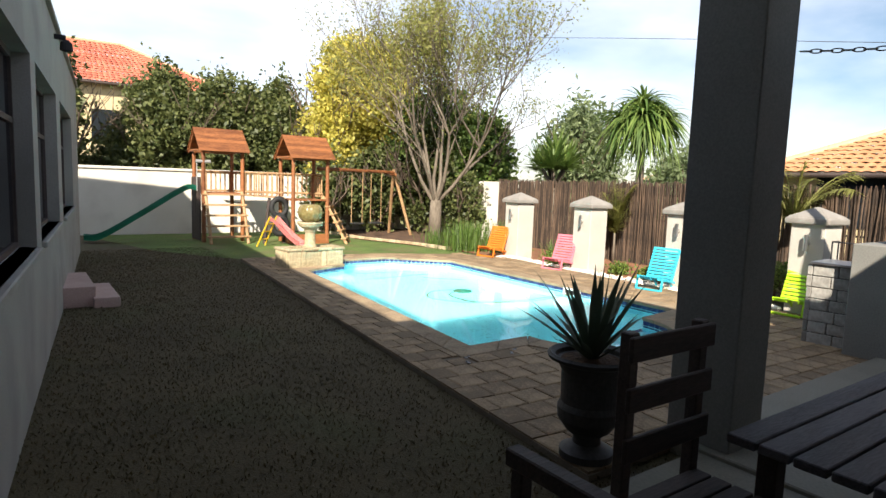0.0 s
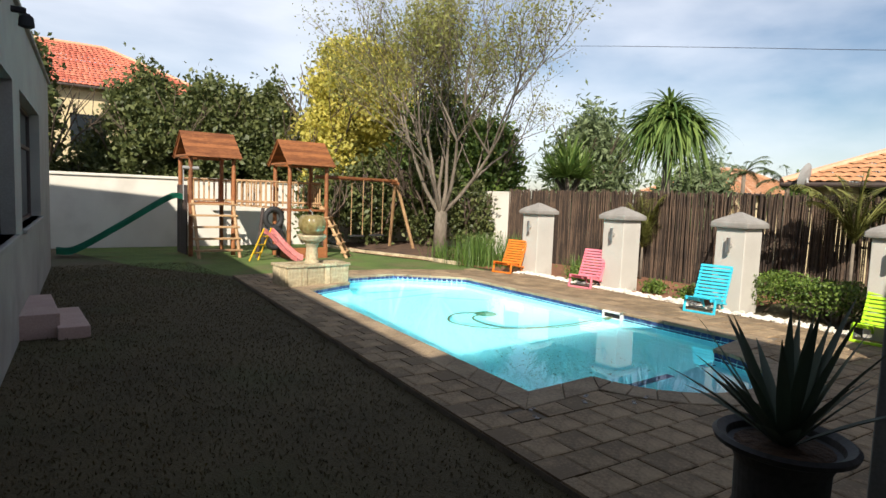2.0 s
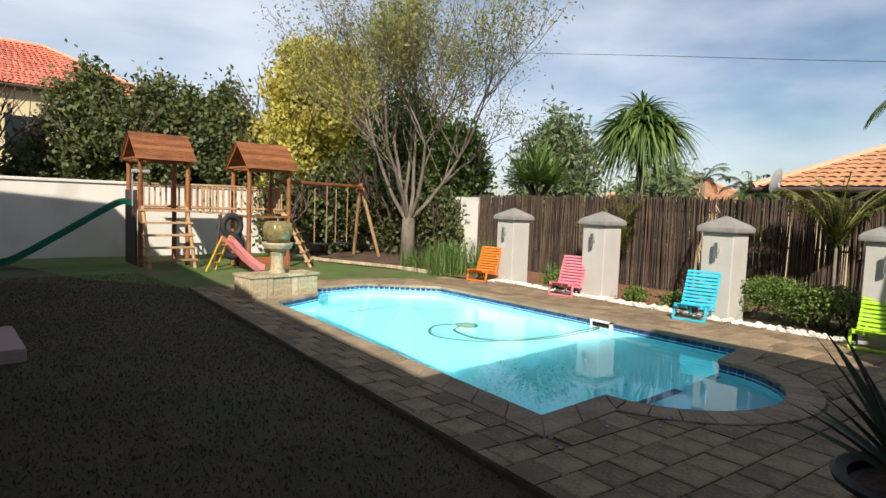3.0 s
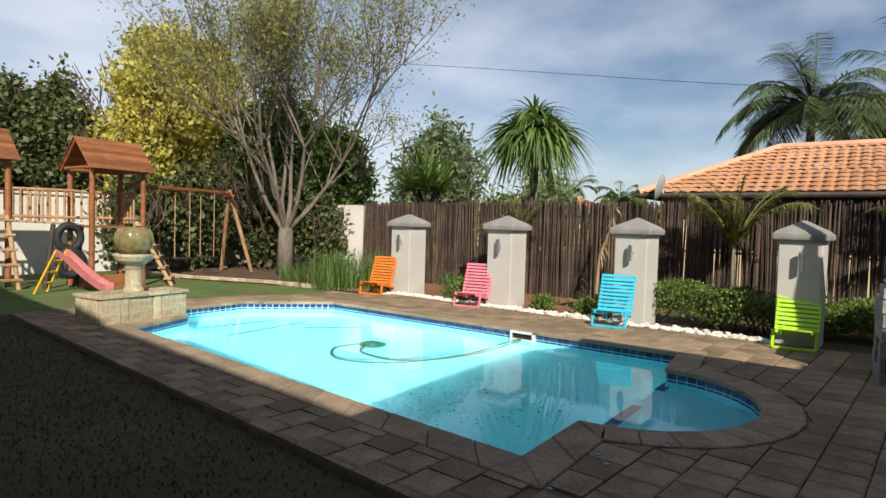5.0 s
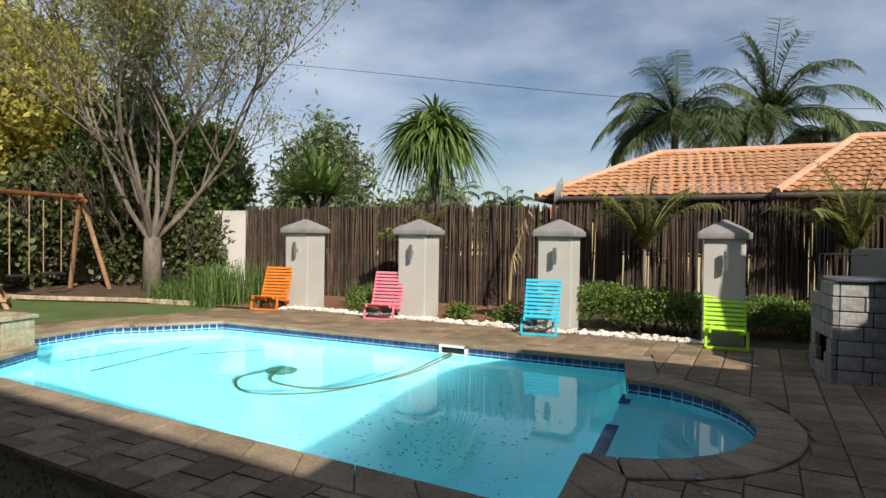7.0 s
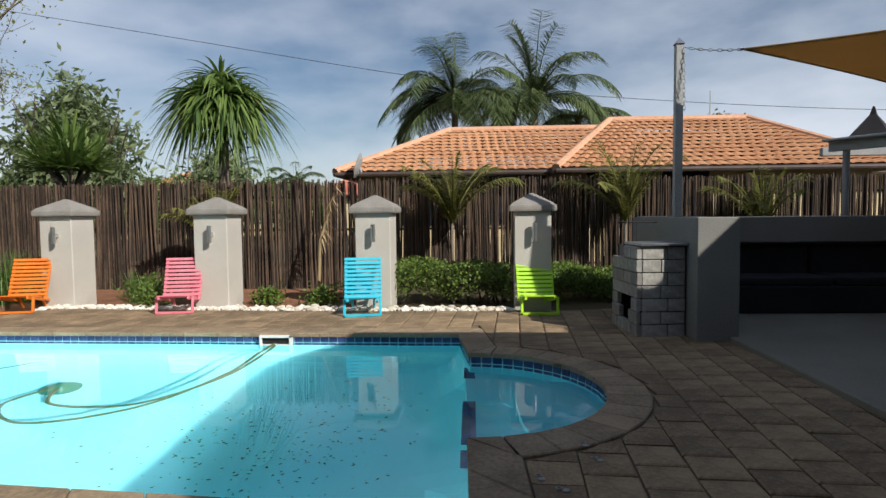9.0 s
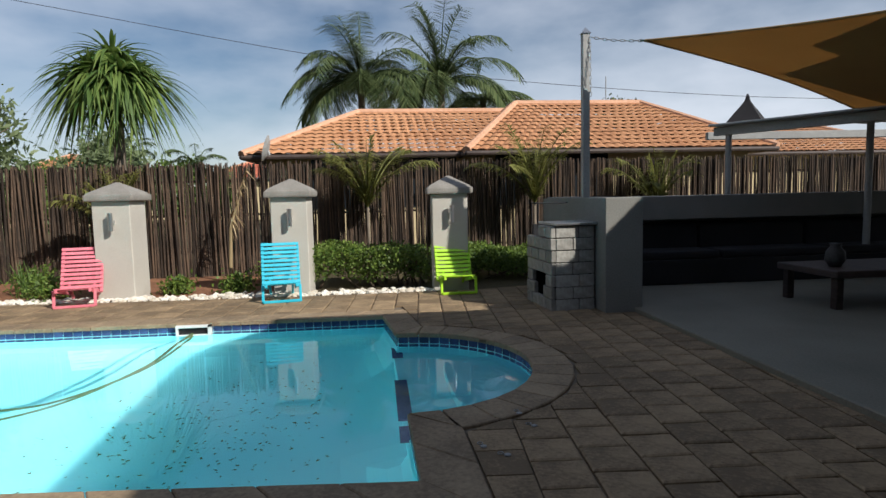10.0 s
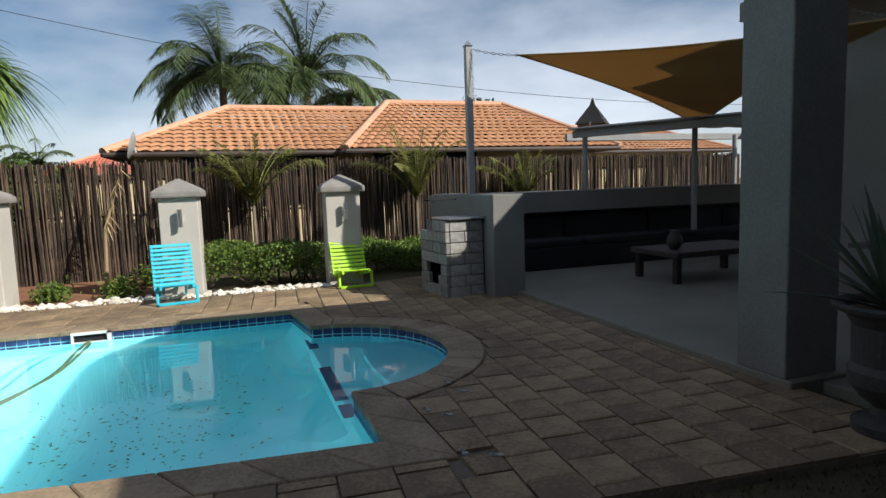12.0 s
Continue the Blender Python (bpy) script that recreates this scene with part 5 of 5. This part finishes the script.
# hedge, tall grass, small bed plants, stones
def hedge(x0, x1, y0, y1, h, seed, label):
    r = np.random.default_rng(seed)
    t = thing("hedge", pose((x0 + x1) / 2, (y0 + y1) / 2, -0.06), label, "hedge")
    w, d = (x1 - x0) / 2, (y1 - y0) / 2
    bm = B()
    for k in range(10):
        rod(bm, (r.uniform(-w, w) * 0.6, r.uniform(-d, d) * 0.9, 0), (r.uniform(-w, w) * 0.8, r.uniform(-d, d) * 0.95, h * 0.7), 0.02, 0.01, 5)
    part("woody_base", bm, DARKBARK, t)
    n = int(3800 * (2 * w * 2 * d))
    p = np.stack([r.uniform(-w, w, n), r.uniform(-d, d, n), h * r.uniform(0.1, 1.0, n) ** 0.6], 1)
    p[:, 2] += 0.05 * np.sin(p[:, 1] * 5) + 0.03 * np.sin(p[:, 0] * 9 + p[:, 1] * 3)
    p[:, 0] += 0.06 * np.sin(p[:, 1] * 4 + p[:, 2] * 6)
    return leaves("foliage", p, 0.035, LEAF_HEDGE, t, 1.6, seed)


hedge(9.3, 10.2, 4.35, 5.65, 0.72, 81, "clipped leafy green hedge between two pillars")
hedge(9.35, 10.25, 3.75, 4.35, 0.66, 82, "clipped leafy green hedge in the shade")
hedge(9.75, 11.5, 1.2, 3.6, 0.50, 83, "wide low clipped groundcover hedge in front of the fence")
rnd = random.Random(12)
for k, (x, y, n, h, w) in enumerate(((9.1, 12.9, 420, 0.95, 0.75), (9.9, 12.3, 300, 0.95, 0.6), (9.9, 10.1, 60, 0.6, 0.3), (9.0, 14.2, 160, 0.6, 0.6))):
    t = thing("tall_grass", pose(x, y, -0.05), "clump of tall green ornamental grass in the bed", "ornamental grass")
    roots, tips = [], []
    for _ in range(n):
        px, py = rnd.gauss(0, w * 0.4), rnd.gauss(0, w * 0.4)
        a, o, hh = rnd.uniform(0, 6.283), rnd.uniform(0.05, 0.45), h * rnd.uniform(0.55, 1.05)
        roots.append((px, py, 0))
        tips.append((px + o * math.cos(a), py + o * math.sin(a), hh))
    blades("grass_blades", roots, tips, 0.009, LEAF_GRASS, t, 4, 0.18)
for x, y, s in ((9.3, 9.5, 0.36), (9.6, 7.75, 0.26), (9.4, 6.8, 0.30), (10.6, 6.5, 0.3), (10.6, 10.4, 0.36)):
    r = np.random.default_rng(int(x * 100 + y * 10))
    t = thing("bed_shrub", pose(x, y, -0.04), "small low green flowering shrub in red soil", "shrub")
    p = r.normal(size=(700, 3)) * np.array((s * 0.42, s * 0.42, s * 0.25)) + (0, 0, s * 0.55)
    leaves("foliage", p, 0.035, LEAF_HEDGE, t, 2.2, 7)
rng = np.random.default_rng(77)
verts, faces = [], []
ico = B()
bmesh.ops.create_icosphere(ico, subdivisions=1, radius=1)
iv = np.array([v.co[:] for v in ico.verts])
ifc = [[v.index for v in f.verts] for f in ico.faces]
ico.free()
for k in range(950):
    y = rng.uniform(3.75, 11.2)
    edge = np.interp(y, [3.2, 5.8, 8.5, 10.6, 11.3], [8.64, 8.66, 8.79, 8.99, 8.8])
    x = edge + abs(rng.normal(0.1, 0.11))
    if rng.random() < 0.05 and y > 6.0:
        x += rng.uniform(0, 0.35)
    s = rng.uniform(0.02, 0.052)
    q = len(verts)
    v = iv * (1 + rng.normal(size=(len(iv), 1)) * 0.16) * s * np.array((rng.uniform(0.8, 1.5), rng.uniform(0.8, 1.5), rng.uniform(0.5, 0.8))) + (x, y, -0.02 + s * 0.4 + rng.uniform(0, 0.025))
    verts += [tuple(p) for p in v]
    faces += [[q + i for i in f] for f in ifc]
tagged(raw("white_pebbles", verts, faces, PEBBLE), "rough white pebbles edging the planting bed", "pebbles", kind="stuff")
# low stone kerb round the mulch bed
kerb = thing("garden_edging", pose(0, 0, -0.06), "row of low stone edging blocks round the tree bed", "edging")
kl = smooth_line([(7.6, 19.0, 0), (7.75, 17.0, 0), (8.5, 14.8, 0), (8.75, 13.2, 0)], 9)
for a, b in zip(kl, kl[1:]):
    d = b - a
    ob = part("edging_stone", box(B(), (0.005, -0.05, 0), (d.length - 0.005, 0.05, 0.1), 0.01, Matrix.Translation(a) @ pose(0, 0, 0, 0, 0, math.degrees(math.atan2(d.y, d.x)))), STONE, kerb)

# lawn blades near the walk
rng = np.random.default_rng(90)
n = 60000
x, y = rng.uniform(-2.1, 2.5, n), rng.uniform(-1.5, 16, n) ** 1.0
keep = np.array([a > -2.09 + 0.106 * b and not inside(a, b, DECK_LOOP) and not (a > 0.05 and b < 1.35) for a, b in zip(x, y)])
tagged(leaves("lawn_grass", np.stack([x[keep], y[keep], np.full(keep.sum(), -0.062)], 1), 0.011, LEAF_LAWN, None, 3.0, 91, -1.6), "short dry patchy lawn grass", "grass", kind="stuff")

# small steel anchors let into the paving for the pool cover
for x, y, a in ANCHORS:
    t = thing("cover_anchor", pose(x, y, 0.012, 0, 0, a), "small steel pool cover anchor set in the paving", "anchor", "cover anchors in the paving")
    bm = B()
    lathe(bm, [(0.02, 0.0), (0.02, 0.003), (0.014, 0.006), (0.004, 0.006)], 16)
    part("rosette", bm, POLE, t)
    tube("eyelet", [Vector((0.04 + 0.016 * math.cos(u), 0.016 * math.sin(u), 0.005)) for u in [2 * math.pi * k / 12 for k in range(13)]], 0.003, POLE, t)

# ---- pole fence ----
fence = thing("fence", pose(11.72, 0, -0.06), "tall fence of thin dark vertical wooden poles", "fence")
rnd = random.Random(55)
pole_meshes = []
for k in range(10):
    bm = B()
    r = rnd.uniform(0.014, 0.024)
    b1, b2 = rnd.gauss(0, 0.012), rnd.gauss(0, 0.012)
    prev = None
    for j in range(4):
        z = 2.2 * j / 3
        ring = [bm.verts.new((r * (1 - 0.12 * j) * math.cos(u) + b1 * math.sin(z * 1.4), r * (1 - 0.12 * j) * math.sin(u) + b2 * math.sin(z * 1.9), z)) for u in [math.pi / 3 * i for i in range(6)]]
        if prev:
            for i in range(6):
                bm.faces.new((prev[i], prev[(i + 1) % 6], ring[(i + 1) % 6], ring[i]))
        prev = ring
    bm.faces.new(prev)
    me = bpy.data.meshes.new("fence_pole")
    bm.to_mesh(me)
    bm.free()
    me.materials.append(REED)
    pole_meshes.append(me)
spots = [(-7.5 + k * 0.037 + rnd.gauss(0, 0.008)) for k in range(int(22.1 / 0.037))]
near_spots = sorted(spots, key=lambda v: abs(v - 6.0))[:290]
picked = set(near_spots)
for y in near_spots:
    ob = new("fence_pole", pole_meshes[rnd.randrange(10)])
    ob.parent = fence
    ob.matrix_basis = pose(rnd.gauss(0, 0.012), y, rnd.uniform(-0.06, 0.02), rnd.gauss(0, 0.8), rnd.gauss(0, 0.8), rnd.uniform(0, 360))
verts, faces = [], []


def add_pole(x, y, h, lean):
    q = len(verts)
    r = rnd.uniform(0.013, 0.023)
    for z, k in ((0, 1.0), (h, 0.7)):
        for i in range(5):
            u = 2 * math.pi * i / 5
            verts.append((x + r * k * math.cos(u), y + r * k * math.sin(u) + lean * z, z))
    for i in range(5):
        faces.append((q + i, q + (i + 1) % 5, q + 5 + (i + 1) % 5, q + 5 + i))
    faces.append(tuple(range(q + 5, q + 10)))


for y in spots:
    if y not in picked:
        add_pole(rnd.gauss(0, 0.012), y, 2.15 + rnd.uniform(-0.05, 0.05), rnd.gauss(0, 0.012))
for k in range(1500):
    add_pole(0.05 + rnd.gauss(0, 0.012), rnd.uniform(-7.5, 14.6), 2.12 + rnd.uniform(-0.07, 0.05), rnd.gauss(0, 0.015))
tagged(raw("fence_poles_rest", verts, faces, REED, fence), kind="stuff")
for z in (0.5, 1.2, 1.85):
    bm = B()
    rod(bm, (0.085, -7.5, z), (0.085, 14.6, z), 0.022, n=6)
    part("fence_rail", bm, REED, fence)

# ---- coping stones and pavers ----
coping = thing("pool_coping", pose(0, 0, 0), "rounded concrete coping stones round the pool", "coping")
OUT = offset_loop(POOL_LOOP, COPING_W)
for i in range(len(POOL_LOOP)):
    p0, p1 = Vector(POOL_LOOP[i]), Vector(POOL_LOOP[(i + 1) % len(POOL_LOOP)])
    q0, q1 = Vector(OUT[i]), Vector(OUT[(i + 1) % len(POOL_LOOP)])
    n = max(1, round((p1 - p0).length / 0.42))
    mid_way = ((p0 + p1) / 2 - (q0 + q1) / 2).normalized() * 0.03
    for k in range(n):
        a, b = k / n, (k + 1) / n
        g = 0.004 / max(0.05, (p1 - p0).length)
        c = [p0.lerp(p1, a + g) + mid_way, p0.lerp(p1, b - g) + mid_way, q0.lerp(q1, b - g), q0.lerp(q1, a + g)]
        bm = B()
        lo = [bm.verts.new((v.x, v.y, -0.035)) for v in c]
        md = [bm.verts.new((v.x, v.y, 0.006)) for v in c]
        cen = (c[0] + c[1] + c[2] + c[3]) / 4
        hi = [bm.verts.new((*(v + (cen - v) * 0.05), 0.014)) for v in c]
        for s, u in ((lo, md), (md, hi)):
            for j in range(4):
                bm.faces.new((s[j], s[(j + 1) % 4], u[(j + 1) % 4], u[j]))
        bm.faces.new(hi)
        bm.faces.new(lo[::-1])
        bmesh.ops.recalc_face_normals(bm, faces=bm.faces[:])
        part("coping_stone", bm, COPING, coping)

paving = thing("paving_field", pose(0, 0, 0), "", "", kind="structure")
PX, PY = 0.30, 0.30
pav = B()
vs_hi = [(-PX / 2 + 0.02, -PY / 2 + 0.02), (PX / 2 - 0.02, -PY / 2 + 0.02), (PX / 2 - 0.02, PY / 2 - 0.02), (-PX / 2 + 0.02, PY / 2 - 0.02)]
vs_lo = [(-PX / 2 + 0.006, -PY / 2 + 0.006), (PX / 2 - 0.006, -PY / 2 + 0.006), (PX / 2 - 0.006, PY / 2 - 0.006), (-PX / 2 + 0.006, PY / 2 - 0.006)]
lo = [pav.verts.new((x, y, -0.018)) for x, y in vs_lo]
md = [pav.verts.new((x, y, 0.003)) for x, y in vs_lo]
hi = [pav.verts.new((x, y, 0.010)) for x, y in vs_hi]
for s, u in ((lo, md), (md, hi)):
    for j in range(4):
        pav.faces.new((s[j], s[(j + 1) % 4], u[(j + 1) % 4], u[j]))
pav.faces.new(hi)
pav_me = bpy.data.meshes.new("paver")
pav.to_mesh(pav_me)
pav.free()
pav_me.materials.append(PAVER)
OUTER = offset_loop(POOL_LOOP, COPING_W + 0.008)
def trim(poly, loop, sign):
    """Cuts a small polygon by the loop's edges that pass near it; sign 1 keeps the inner side, -1 the outer."""
    mid = sum(poly, Vector((0, 0))) / max(1, len(poly))
    for p, q in zip(loop, loop[1:] + loop[:1]):
        p, q = Vector(p), Vector(q)
        d = q - p
        u = max(0.0, min(1.0, (mid - p).dot(d) / d.length_squared))
        if (p + d * u - mid).length > 0.16 or len(poly) < 3:
            continue
        nrm = Vector((-d.y, d.x)).normalized() * sign
        out = []
        for a, b in zip(poly, poly[1:] + poly[:1]):
            sa, sb = (a - p).dot(nrm) - 0.004, (b - p).dot(nrm) - 0.004
            if sa >= 0:
                out.append(a)
            if (sa >= 0) != (sb >= 0):
                out.append(a.lerp(b, sa / (sa - sb)))
        poly = out
    return poly


rest = B()
placed = 0
rnd = random.Random(66)
turn = pose(1.6, 1.5, 0, 0, 0, -4.0)
for j in range(-1, 42):
    for i in range(-1, 28):
        c = turn @ Vector(((i + 0.5) * PX + (0.15 if j % 2 else 0), (j + 0.5) * PY, 0))
        corners = [turn @ Vector(((i + 0.5) * PX + (0.15 if j % 2 else 0) + sx * 0.14, (j + 0.5) * PY + sy * 0.14, 0)) for sx in (-1, 1) for sy in (-1, 1)]
        n_in = sum(inside(p.x, p.y, DECK_LOOP) for p in corners)
        n_pool = sum(inside(p.x, p.y, OUTER) for p in corners)
        if n_in < 4 or n_pool > 0:
            if n_in < 1 or n_pool == 4:
                continue
            # cut piece: trimmed along the border lines that run close by
            ring = [turn @ Vector(((i + 0.5) * PX + (0.15 if j % 2 else 0) + sx * 0.144, (j + 0.5) * PY + sy * 0.144, 0)) for sx, sy in ((-1, -1), (1, -1), (1, 1), (-1, 1))]
            quad = trim(trim([Vector((p.x, p.y)) for p in ring], DECK_LOOP, 1), OUTER, -1)
            if len(quad) < 3:
                continue
            lo = [rest.verts.new((q.x, q.y, -0.018)) for q in quad]
            hi = [rest.verts.new((q.x, q.y, 0.008)) for q in quad]
            for k in range(len(quad)):
                rest.faces.new((lo[k], lo[(k + 1) % len(quad)], hi[(k + 1) % len(quad)], hi[k]))
            rest.faces.new(hi)
            continue
        m = turn @ pose((i + 0.5) * PX + (0.15 if j % 2 else 0), (j + 0.5) * PY, rnd.uniform(-0.002, 0.003), rnd.gauss(0, 0.4), rnd.gauss(0, 0.4), rnd.gauss(0, 0.7))
        if placed < 295 and c.x < 7.2:
            ob = new("paver", pav_me)
            ob.parent, ob.matrix_basis = paving, m
            placed += 1
        else:
            q = len(rest.verts)
            tmp = B()
            tmp.from_mesh(pav_me)
            tmp.transform(m)
            lut = {v: rest.verts.new(v.co) for v in tmp.verts}
            for f in tmp.faces:
                rest.faces.new([lut[v] for v in f.verts])
            tmp.free()
tagged(part("pavers_rest", rest, PAVER, paving), kind="stuff")
